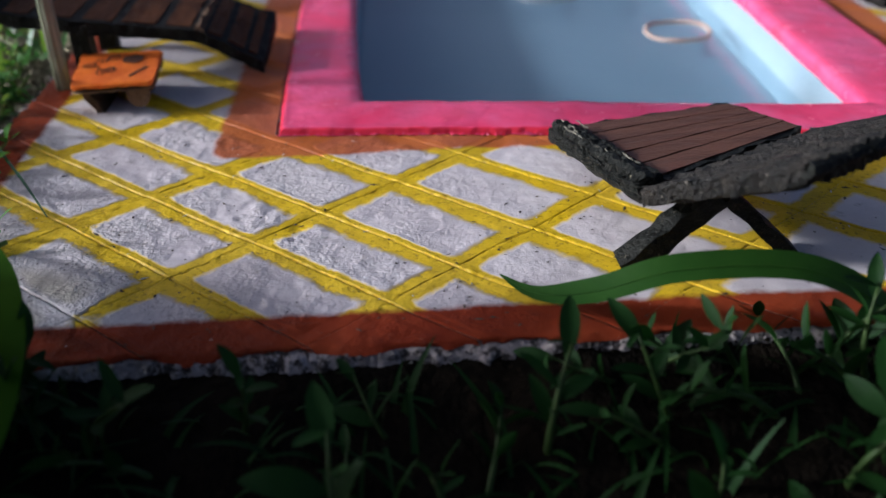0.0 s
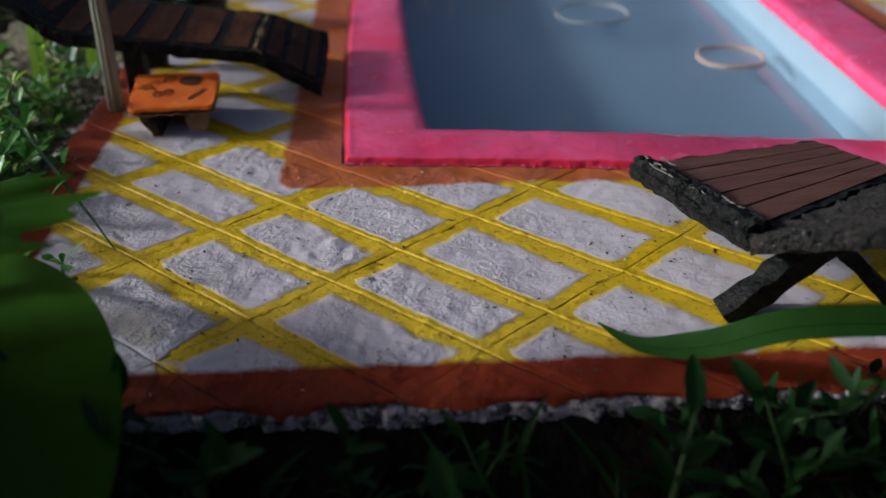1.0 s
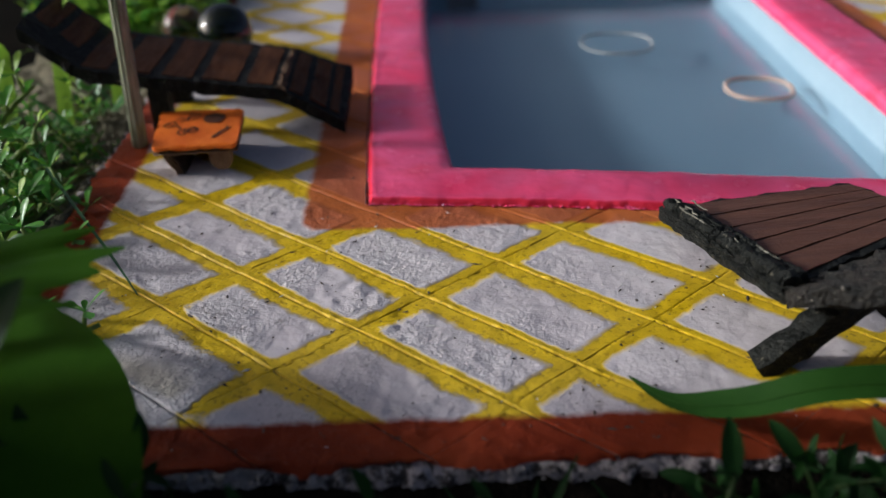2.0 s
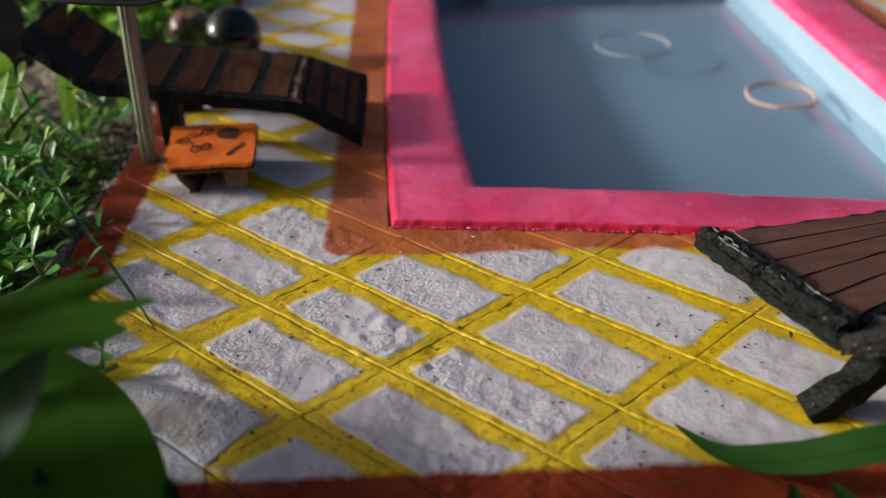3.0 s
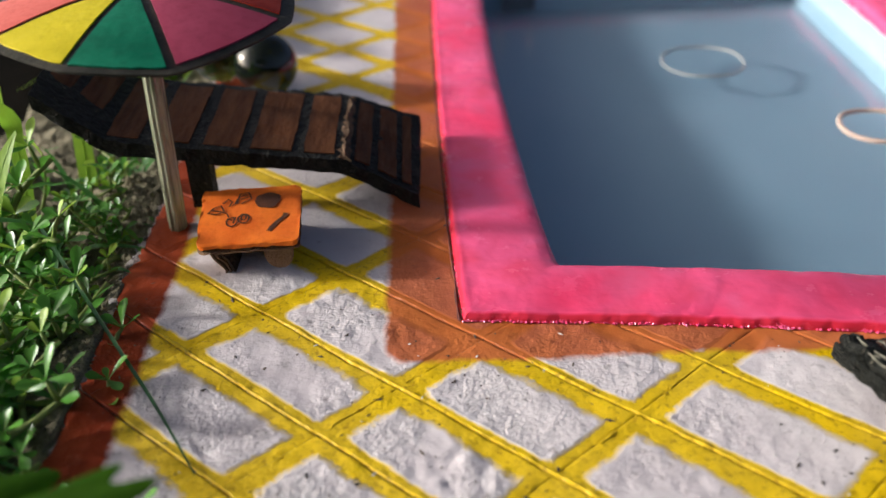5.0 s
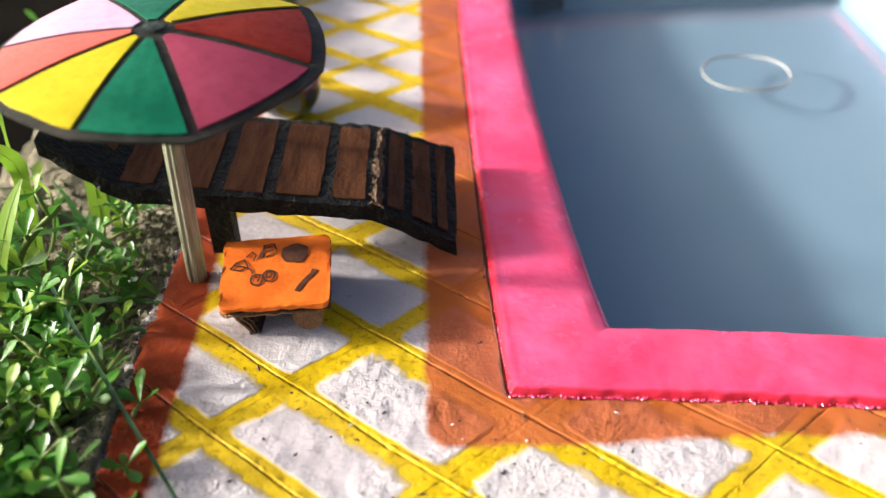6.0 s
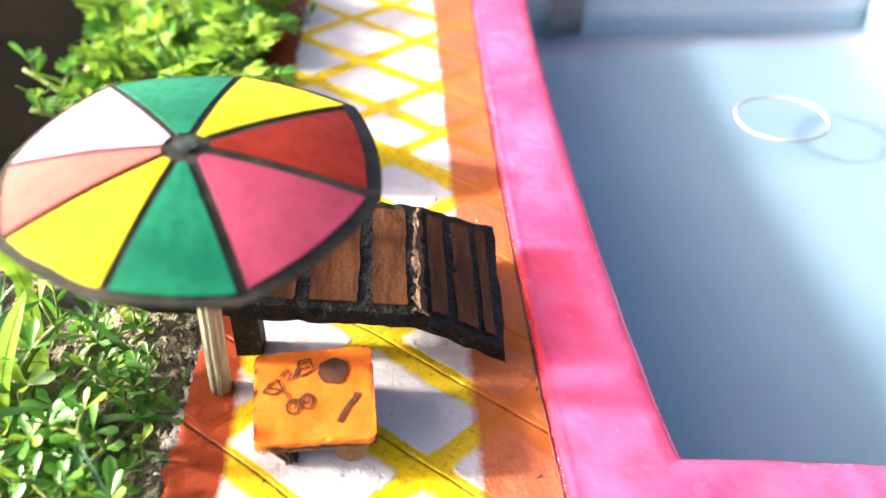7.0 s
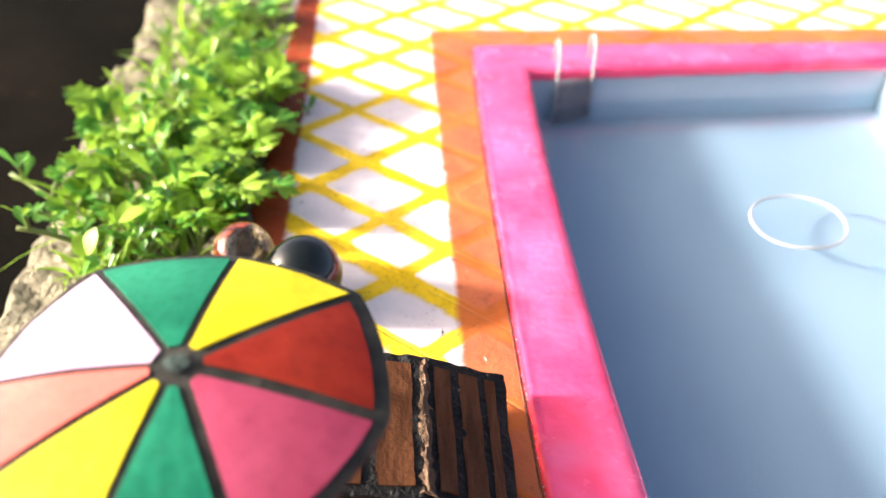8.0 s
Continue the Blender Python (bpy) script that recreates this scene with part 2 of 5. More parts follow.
MAT_PLANK = surface("brown painted plank", (0.070, 0.032, 0.022), (0.12, 0.056, 0.036), 300, 0.5, 0.00016, 1200, spot=(0.045, 0.02, 0.013), streak=(0.10, 1.0, 1.0), spec=0.2)
MAT_CARD = surface("torn cardboard", (0.15, 0.08, 0.042), (0.25, 0.15, 0.08), 200, 0.85, 0.0006, 1500)
MAT_FIBRE = surface("pale card fibre", (0.09, 0.085, 0.065), (0.20, 0.19, 0.15), 300, 0.8, 0.0003, 1500)
MAT_FOLD = surface("torn brown card", (0.08, 0.044, 0.024), (0.165, 0.098, 0.055), 300, 0.85, 0.0006, 1500)
MAT_ORANGE = surface("orange painted card", (0.68, 0.125, 0.010), (0.80, 0.19, 0.018), 120, 0.42, 0.0001, 900)
MAT_INK = surface("black ink", (0.05, 0.02, 0.012), (0.10, 0.035, 0.015), 300, 0.5, 0.0001, 2000)
MAT_BAMBOO = surface("pale bamboo stick", (0.13, 0.14, 0.085), (0.38, 0.38, 0.28), 500, 0.20, 0.00004, 1500, streak=(1.0, 1.0, 0.05), spec=1.0)
MAT_WHITE = surface("white plastic wire", (0.30, 0.31, 0.30), (0.40, 0.41, 0.40), 100, 0.35, 0.0001, 2000)
MAT_TAN = surface("tan rubber", (0.45, 0.33, 0.27), (0.52, 0.40, 0.33), 150, 0.6, 0.0002, 2000)
GORES = {
    "green": surface("dark green paint", (0.003, 0.12, 0.062), (0.012, 0.19, 0.10), 90, 0.36, 0.00010, 500, spec=0.2),
    "yellow": surface("lemon yellow paint", (0.54, 0.45, 0.008), (0.70, 0.58, 0.025), 70, 0.42, 0.00010, 500, spec=0.2),
    "red": surface("brick red paint", (0.21, 0.014, 0.007), (0.31, 0.030, 0.013), 60, 0.45, 0.00008, 500, spec=0.15),
    "magenta": surface("deep pink paint", (0.33, 0.040, 0.080), (0.43, 0.070, 0.125), 60, 0.42, 0.00008, 500, spec=0.18),
    "salmon": surface("salmon paint", (0.56, 0.10, 0.075), (0.64, 0.145, 0.11), 60, 0.4, 0.00003, 900),
    "blush": surface("pale pink paint", (0.62, 0.36, 0.50), (0.70, 0.46, 0.58), 60, 0.42, 0.00008, 500, spec=0.15),
}
MAT_TRIM = surface("black brushed outline", (0.016, 0.018, 0.014), (0.05, 0.045, 0.035), 150, 0.5, 0.00012, 1200, spec=0.2)
MAT_LEAF = leafy("fresh leaf", (0.036, 0.165, 0.018), (0.13, 0.34, 0.045), 0.30, 0.35, 0.4)
# front weeds and grass: their shade is put into these near-black greens
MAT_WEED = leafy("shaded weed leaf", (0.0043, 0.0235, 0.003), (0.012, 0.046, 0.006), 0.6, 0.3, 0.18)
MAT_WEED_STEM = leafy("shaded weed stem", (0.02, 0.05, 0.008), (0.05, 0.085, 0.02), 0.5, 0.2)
MAT_LEAF_LIGHT = leafy("young leaf", (0.13, 0.30, 0.02), (0.36, 0.55, 0.06), 0.38, 0.42)
MAT_LEAF_DARK = leafy("broad leaf", (0.028, 0.095, 0.004), (0.060, 0.16, 0.008), 0.6, 0.5, 0.08)
# arching blade: shade put into a darker green than the other blades
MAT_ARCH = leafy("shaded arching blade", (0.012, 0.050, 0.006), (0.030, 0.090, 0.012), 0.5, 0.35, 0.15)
MAT_STEM = leafy("juicy stem", (0.13, 0.22, 0.04), (0.26, 0.30, 0.09), 0.4, 0.15)
MAT_STRAP = leafy("shiny dark blade", (0.015, 0.05, 0.02), (0.04, 0.10, 0.04), 0.16, 0.1)
MAT_BLADE = leafy("grass blade", (0.03, 0.12, 0.03), (0.09, 0.24, 0.06), 0.38)
MAT_GLASS_DARK = marble_glass("smoky green glass", (0.018, 0.030, 0.024))
MAT_GLASS_AMBER = marble_glass("amber brown glass", (0.70, 0.58, 0.40), 1.0)


# ---- mesh helpers ----
def mesh_of(bm, name, mat, smooth=False):
    for v in bm.verts:
        v.co *= U
    me = bpy.data.meshes.new(name)
    bm.normal_update()
    bm.to_mesh(me)
    bm.free()
    me.materials.append(mat)
    if smooth:
        for p in me.polygons:
            p.use_smooth = True
    return me


def part(name, bm, mat, parent=None, label="", smooth=False):
    ob = new(name, mesh_of(bm, name, mat, smooth))
    ob.parent = parent
    return tagged(ob, label)


def thing(name, at, label, category, group="", turn=0.0):
    ob = new(name)
    ob.matrix_world = pose(U * at[0], U * at[1], U * at[2], 0, 0, turn)
    return tagged(ob, label, category, group)


def n1(x, y, z=0.0, s=1.0):
    return noise.noise(Vector((x * s, y * s, z * s)))


def tube(bm, pts, radii, sides=8, cap=True):
    """A round tube along points."""
    rings = []
    pts = [Vector(p) for p in pts]
    for i, p in enumerate(pts):
        d = (pts[min(i + 1, len(pts) - 1)] - pts[max(i - 1, 0)]).normalized()
        a = d.cross(Vector((0.31, 0.2, 0.93))).normalized()
        c = d.cross(a)
        r = radii[i] if isinstance(radii, (list, tuple)) else radii
        rings.append([bm.verts.new(p + r * (math.cos(k * math.tau / sides) * a + math.sin(k * math.tau / sides) * c)) for k in range(sides)])
    for r0, r1 in zip(rings, rings[1:]):
        for k in range(sides):
            bm.faces.new((r0[k], r0[(k + 1) % sides], r1[(k + 1) % sides], r1[k]))
    if cap:
        bm.faces.new(rings[0][::-1])
        bm.faces.new(rings[-1])


def sheet(bm, grid):
    """Quads over rows of points."""
    rows = [[bm.verts.new(p) for p in row] for row in grid]
    for a, b in zip(rows, rows[1:]):
        for i in range(len(a) - 1):
            bm.faces.new((a[i], a[i + 1], b[i + 1], b[i]))
    return rows


def slab_from(bm, top, thick, rough=0.0, seed=0.0):
    """A board: rows of top points, thickened downwards, with worn edges."""
    h, w = len(top), len(top[0])
    t = [[Vector(p) for p in row] for row in top]
    lo = [[p - Vector((0, 0, thick)) for p in row] for row in t]
    if rough:
        for i in range(h):
            for j in range(w):
                if i in (0, h - 1) or j in (0, w - 1):
                    for q in (t[i][j], lo[i][j]):
                        q += rough * Vector((n1(q.x, q.y, q.z + seed, 31), n1(q.y, q.z, q.x + seed, 37), n1(q.z, q.x, q.y + seed, 33)))
    tv, lv = [[bm.verts.new(p) for p in r] for r in t], [[bm.verts.new(p) for p in r] for r in lo]
    for i in range(h - 1):
        for j in range(w - 1):
            bm.faces.new((tv[i][j], tv[i][j + 1], tv[i + 1][j + 1], tv[i + 1][j]))
            bm.faces.new((lv[i][j], lv[i + 1][j], lv[i + 1][j + 1], lv[i][j + 1]))
    for j in range(w - 1):
        bm.faces.new((tv[0][j + 1], tv[0][j], lv[0][j], lv[0][j + 1]))
        bm.faces.new((tv[-1][j], tv[-1][j + 1], lv[-1][j + 1], lv[-1][j]))
    for i in range(h - 1):
        bm.faces.new((tv[i][0], tv[i + 1][0], lv[i + 1][0], lv[i][0]))
        bm.faces.new((tv[i + 1][-1], tv[i][-1], lv[i][-1], lv[i + 1][-1]))
    bmesh.ops.recalc_face_normals(bm, faces=bm.faces)


def lerp(a, b, f):
    return tuple(p + (q - p) * f for p, q in zip(a, b))


# ---- ground, soil bed and slab ----
X0, X1, Y0, Y1 = -1.03, 3.50, -1.20, 4.75


def soil_height(x, y):
    left, front, right, far = X0 - x, Y0 - y, x - X1, y - Y1
    base = -0.10
    rough = 0.05 * n1(x, y, 0, 3.0) + 0.03 * n1(x, y, 4, 9.0) + 0.022 * n1(x, y, 8, 16.0) + 0.012 * n1(x, y, 9, 34.0)
    if left > 0:
        base = -0.008 - 0.11 * min(left / 0.3, 1) + 0.07 * math.exp(-((left - 0.55) / 0.30) ** 2) - 0.08 * min(max((y - 0.9) / 0.5, 0), 1) * min(left / 0.25, 1)
        base -= 1.1 * min(max((left - 0.98 - 0.08 * n1(y, 0, 3, 2.5)) / 0.35, 0), 1)
        rough *= 0.4 + 1.1 * min(left / 0.25, 1)
    if front > 0 or y < -0.8:
        f = min(max((-0.75 - y) / 0.5, 0), 1)
        edge_z = -0.03 + 0.05 * min(max((-0.35 - x) / 0.3, 0), 1) - 0.25 * max(front - 0.05, 0)
        base = base * (1 - f) + f * (edge_z if base > -0.3 else base)
        rough *= 1 - 0.65 * f
    for d in (right, far):
        if d > 0:
            base -= 1.1 * min(max((d - 0.9) / 0.35, 0), 1)
    if front > 1.9:
        base -= 0.9 * min((front - 1.9) / 0.4, 1)
    return base + rough


ground_bm = bmesh.new()
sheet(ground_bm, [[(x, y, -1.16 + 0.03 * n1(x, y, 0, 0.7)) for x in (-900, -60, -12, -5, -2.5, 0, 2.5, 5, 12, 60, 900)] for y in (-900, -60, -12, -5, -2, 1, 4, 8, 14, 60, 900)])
tagged(part("ground", ground_bm, MAT_GROUND), "bare earth spreading far around the model, deep shade in its colour", "ground", kind="structure")

step = 0.032
cols = [-2.35 + i * step for i in range(int(7.2 / step))]
rowsy = [-3.6 + i * step for i in range(int(9.8 / step))]


def soil_patch(name, keep, mat, label):
    bm = bmesh.new()
    grid = {}
    for j in range(len(rowsy) - 1):
        for i in range(len(cols) - 1):
            cx, cy = cols[i] + step / 2, rowsy[j] + step / 2
            if X0 + 0.15 < cx < X1 - 0.15 and Y0 + 0.15 < cy < Y1 - 0.15 or not keep(cx, cy):
                continue
            for k in ((i, j), (i + 1, j), (i + 1, j + 1), (i, j + 1)):
                if k not in grid:
                    x, y = cols[k[0]], rowsy[k[1]]
                    grid[k] = bm.verts.new((x, y, soil_height(x, y)))
            bm.faces.new([grid[k] for k in ((i, j), (i + 1, j), (i + 1, j + 1), (i, j + 1))])
    tagged(part(name, bm, mat, smooth=True), label, "soil", kind="structure")


soil_patch("soil_bed", lambda x, y: y > -0.95 + 0.1 * n1(x, y, 0, 4), MAT_SOIL, "crumbly grey-brown garden soil banked round the slab")
soil_patch("turf_soil", lambda x, y: y <= -0.95 + 0.1 * n1(x, y, 0, 4), MAT_SHADED_SOIL, "soil under the weeds before the slab, shade in its colour")

# slab under the tiles, crumbled at its rim
slab_bm = bmesh.new()
loop = []
for (ax, ay), (bx, by) in (((X0, Y0), (X1, Y0)), ((X1, Y0), (X1, Y1)), ((X1, Y1), (X0, Y1)), ((X0, Y1), (X0, Y0))):
    n = int(math.hypot(bx - ax, by - ay) / 0.009)
    out = Vector((by - ay, ax - bx)).normalized()
    loop += [((ax + (bx - ax) * i / n, ay + (by - ay) * i / n), out) for i in range(n)]
profile = [(-0.10, -0.011), (0.0, -0.011), (0.012, -0.014), (0.020, -0.022), (0.027, -0.032), (0.031, -0.044), (0.031, -0.056), (0.026, -0.07), (0.016, -0.085), (0.0, -0.11), (-0.03, -0.2), (-0.04, -0.34), (-0.04, -0.6)]
ring_rows = []
for (px_, py_), out in loop:
    row = []
    for k, (o, z) in enumerate(profile):
        r = 0.0 if k < 2 else 0.014 * n1(px_, py_, z, 21) + 0.018 * n1(px_, py_, z, 48) + 0.010 * n1(px_, py_, z, 95) + 0.022 * n1(px_, py_, 9, 2.5)
        row.append((px_ + out.x * (o + r), py_ + out.y * (o + r), z + (0 if k < 2 else 0.018 * n1(px_, py_, z + 3, 38))))
    ring_rows.append(row)
ring_rows.append(ring_rows[0])
sheet(slab_bm, ring_rows)
for (ax, ay, bx, by) in ((X0 + 0.09, Y0 + 0.09, 0.12, Y1 - 0.09), (2.5, Y0 + 0.09, X1 - 0.09, Y1 - 0.09), (0.12, Y0 + 0.09, 2.5, 0.16), (0.12, 3.72, 2.5, Y1 - 0.09)):
    sheet(slab_bm, [[(ax, ay, -0.0105), (bx, ay, -0.015)], [(ax, by, -0.0105), (bx, by, -0.015)]])
bmesh.ops.recalc_face_normals(slab_bm, faces=slab_bm.faces)
slab = tagged(part("slab", slab_bm, MAT_MORTAR, smooth=True), "hand-cast mortar slab with a crumbled whitish edge", "slab", kind="structure")

# ---- swimming pool ----
pool = thing("swimming_pool", (1.3, 1.85, 0), "pink-rimmed miniature swimming pool with still blue water", "swimming pool")
OUTER = [(0.0, 0.05), (2.58, -0.19), (2.66, 3.83), (0.01, 3.81)]
INNER = [(0.31, 0.29), (2.19, 0.10), (2.32, 3.60), (0.295, 3.49)]
PC = Vector((1.3, 1.85, 0))


def rim_side(quad, k, f):
    x, y = lerp(quad[k], quad[(k + 1) % 4], f)
    if k == 3:
        x -= (0.055 if quad is INNER else 0.035) * math.sin(math.pi * f) ** 0.6
    if k == 0:
        y += 0.012 * math.sin(math.tau * f)
    return x, y


rim_bm = bmesh.new()
rows = []
for k in range(4):
    for i in range(220):
        f = i / 220
        o, w = rim_side(OUTER, k, f), rim_side(INNER, k, f)
        row = []
        for s, z in ((-0.02, -0.014), (-0.005, 0.010), (0.015, 0.022), (0.04, 0.0275), (0.08, 0.0255), (0.14, 0.027), (0.22, 0.028), (0.4, 0.030), (0.6, 0.031), (0.8, 0.031), (0.93, 0.028), (0.985, 0.018), (1.0, 0.002), (1.0, -0.035)):
            x, y = lerp(o, w, s)
            edge = 1.0 if s < 0.1 else 0.25
            x += 0.003 * edge * n1(o[0], o[1], 1, 40) + 0.003 * edge * n1(o[0], o[1], 4, 12)
            y += 0.004 * edge * n1(o[0], o[1], 2, 40) + 0.006 * edge * n1(o[0], o[1], 6, 12)
            z += 0.005 * n1(x, y, 3, 7) + (0.003 * n1(x, y, 5, 30) if 0 <= s < 0.1 else 0.0015 * n1(x, y, 5, 18))
            row.append((x - PC.x, y - PC.y, z))
        rows.append(row)
rows.append(rows[0])
lip_l = rim_bm.verts.layers.float.new("lip")
for row in sheet(rim_bm, rows):
    for v, e in zip(row, (1, 1, 0.9, 0.5, 0.3, 0.12, 0, 0, 0, 0, 0.1, 0.2, 0.4, 0.5)):
        v[lip_l] = e
bmesh.ops.recalc_face_normals(rim_bm, faces=rim_bm.faces)
part("rim", rim_bm, MAT_PINK, pool, "bright pink painted rim with a crumbly edge", True)


def grain(bm, p, r, rnd, flat=0.7, long=1.0):
    """A small angular crumb: six points, uneven."""
    turn = rnd.uniform(0, math.tau)
    ring = [bm.verts.new((p[0] + (long if k % 2 else 1.0) * r * rnd.uniform(0.5, 1.2) * math.cos(turn + k * math.tau / 4), p[1] + (long if k % 2 else 1.0) * r * rnd.uniform(0.5, 1.2) * math.sin(turn + k * math.tau / 4), p[2] + r * rnd.uniform(-0.2, 0.2))) for k in range(4)]
    up, lo = bm.verts.new((p[0], p[1], p[2] + r * flat)), bm.verts.new((p[0], p[1], p[2] - r * flat))
    for k in range(4):
        bm.faces.new((ring[k], ring[(k + 1) % 4], up))
        bm.faces.new((ring[(k + 1) % 4], ring[k], lo))


grit = random.Random(3)
bm = bmesh.new()
for k, count in ((0, 1500), (3, 400), (1, 120), (2, 120)):
    for _ in range(count):
        f = grit.random()
        (ox, oy), (wx, wy) = rim_side(OUTER, k, f), rim_side(INNER, k, f)
        s = grit.uniform(-0.03, 0.05) if k == 0 else grit.uniform(-0.02, 0.03)
        grain(bm, (ox + (wx - ox) * s - PC.x, oy + (wy - oy) * s - PC.y, 0.004 + max(s, 0) * 0.3), grit.uniform(0.002, 0.007), grit)
part("crumbly_edge", bm, MAT_PINK, pool, "crumbs of pink painted plaster")
bm = bmesh.new()
rows = []
for i in range(241):
    x, y = rim_side(OUTER, 3, i / 240)
    w = 0.003 + 0.005 * abs(n1(y, 2, 0, 9))
    x -= 0.012 + 0.004 * n1(y, 0, 0, 6)
    rows.append([(x - w - PC.x, y - PC.y, 0.001), (x - PC.x, y - PC.y, 0.0062), (x + w - PC.x, y - PC.y, 0.004)])
sheet(bm, rows)
part("joint", bm, MAT_JOINT, pool, "dark open joint along the rim")
bm = bmesh.new()
for _ in range(620):
    f = grit.random()
    x, y = rim_side(OUTER, 3, f)
    if n1(y, 4, 4, 3.5) > -0.1:
        grain(bm, (x + grit.uniform(-0.004, 0.002) - PC.x, y - PC.y, 0.009), grit.uniform(0.002, 0.0045), grit)
part("chipped_edge", bm, MAT_MORTAR, pool, "whitish chips where the paint has come off")
FLOOR_Z, WATER_Z = -0.285, -0.185
for k in range(4):
    bm = bmesh.new()
    a = [rim_side(INNER, k, i / 24) for i in range(25)]
    inner = [Vector((x - PC.x, y - PC.y, 0)) for x, y in a]
    mid = (inner[-1] - inner[0]).normalized()
    out = Vector((mid.y, -mid.x, 0))
    inner = [p - 0.004 * out * -1 for p in inner]
    sheet(bm, [[p + out * d + Vector((0, 0, z)) for p in inner] for d, z in ((0.05, -0.34), (0.05, -0.02), (0.0, -0.02), (0.0, -0.34))])
    bmesh.ops.recalc_face_normals(bm, faces=bm.faces)
    part("wall", bm, MAT_BASIN, pool, "", True)
bm = bmesh.new()
sheet(bm, [[(x - PC.x, y - PC.y, FLOOR_Z + 0.004 * n1(x, y, 0, 2)) for x in np.linspace(0.15, 2.5, 24)] for y in np.linspace(-0.02, 3.75, 36)])
part("basin_floor", bm, MAT_BASIN, pool, "", True)
bm = bmesh.new()
sheet(bm, [[(x, y, WATER_Z), (x2, y, WATER_Z)] for x, x2, y in ((0.2, 2.3, 0.08), (0.2, 2.4, 3.65))])
bmesh.ops.recalc_face_normals(bm, faces=bm.faces)
bm.normal_update()
if bm.faces[:][0].normal.z < 0:
    bmesh.ops.reverse_faces(bm, faces=bm.faces)
tagged(part("water", bm, MAT_WATER), "clear still water filling the blue basin", "water", kind="structure")


def torus(name, at, r, tube_r, mat, label, squash=1.0, turn=0.0):
    bm = bmesh.new()
    n, k = 48, 8
    rings = []
    for i in range(n):
        a = i * math.tau / n
        rr = r * (1 + 0.03 * math.sin(2 * a + 0.6))
        c = Vector((rr * math.cos(a), rr * squash * math.sin(a), 0.004 * math.sin(3 * a)))
        d = Vector((math.cos(a), math.sin(a), 0))
        rings.append([bm.verts.new(c + tube_r * (math.cos(b * math.tau / k) * d + math.sin(b * math.tau / k) * Vector((0, 0, 1)))) for b in range(k)])
    for i in range(n):
        for b in range(k):
            bm.faces.new((rings[i][b], rings[(i + 1) % n][b], rings[(i + 1) % n][(b + 1) % k], rings[i][(b + 1) % k]))
    ob = part(name, bm, mat, None, "", True)
    ob.matrix_world = pose(U * at[0], U * at[1], U * at[2], 0, 0, turn)
    return tagged(ob, label, "float ring", "rings in the pool")


torus("float_ring", (1.378, 2.375, WATER_Z + 0.004), 0.210, 0.0066, MAT_WHITE, "thin white rubber ring floating on the pool water")
torus("float_ring", (1.95, 1.578, WATER_Z + 0.006), 0.168, 0.012, MAT_TAN, "tan rubber ring floating on the pool water")

# ladder at the far corner
MAT_STEP = surface("grey card", (0.15, 0.155, 0.17), (0.22, 0.225, 0.24), 120, 0.7)
ladder = thing("pool_ladder", (0.53, 3.47, 0), "thin white wire pool ladder hooked over the rim", "ladder")
for dx, dy in ((-0.10, -0.03), (0.10, 0.03)):
    bm = bmesh.new()
    tube(bm, [(dx, dy, -0.27), (dx, dy, 0.05), (dx, dy + 0.005, 0.13), (dx, dy + 0.03, 0.175), (dx, dy + 0.08, 0.185), (dx, dy + 0.13, 0.15), (dx, dy + 0.145, 0.03)], 0.008, 8)
    part("rail", bm, MAT_WHITE, ladder, "", True)
for z in (-0.05, -0.13, -0.21):
    bm = bmesh.new()
    tube(bm, [(-0.10, -0.03, z), (0.10, 0.03, z)], 0.008, 8)
    part("rung", bm, MAT_STEP, ladder, "grey rung", True)


# grey sheet added between the rails for their shade and reflection
bm = bmesh.new()
slab_from(bm, [[(-0.095, -0.026, -0.03), (0.095, 0.032, -0.03)], [(-0.098, -0.016, -0.03), (0.092, 0.042, -0.03)]], 0.24)
part("rail_shade", bm, MAT_STEP, ladder, "added grey sheet for the shade and reflection below the rails")

# ---- sun loungers ----
def along(profile_pts, s):
    """Point on a bent side line at length s."""
    for a, b in zip(profile_pts, profile_pts[1:]):
        d = math.dist(a, b)
        if s <= d or b is profile_pts[-1]:
            f = s / d
            return (a[0] + (b[0] - a[0]) * f, a[1] + (b[1] - a[1]) * f)
        s -= d


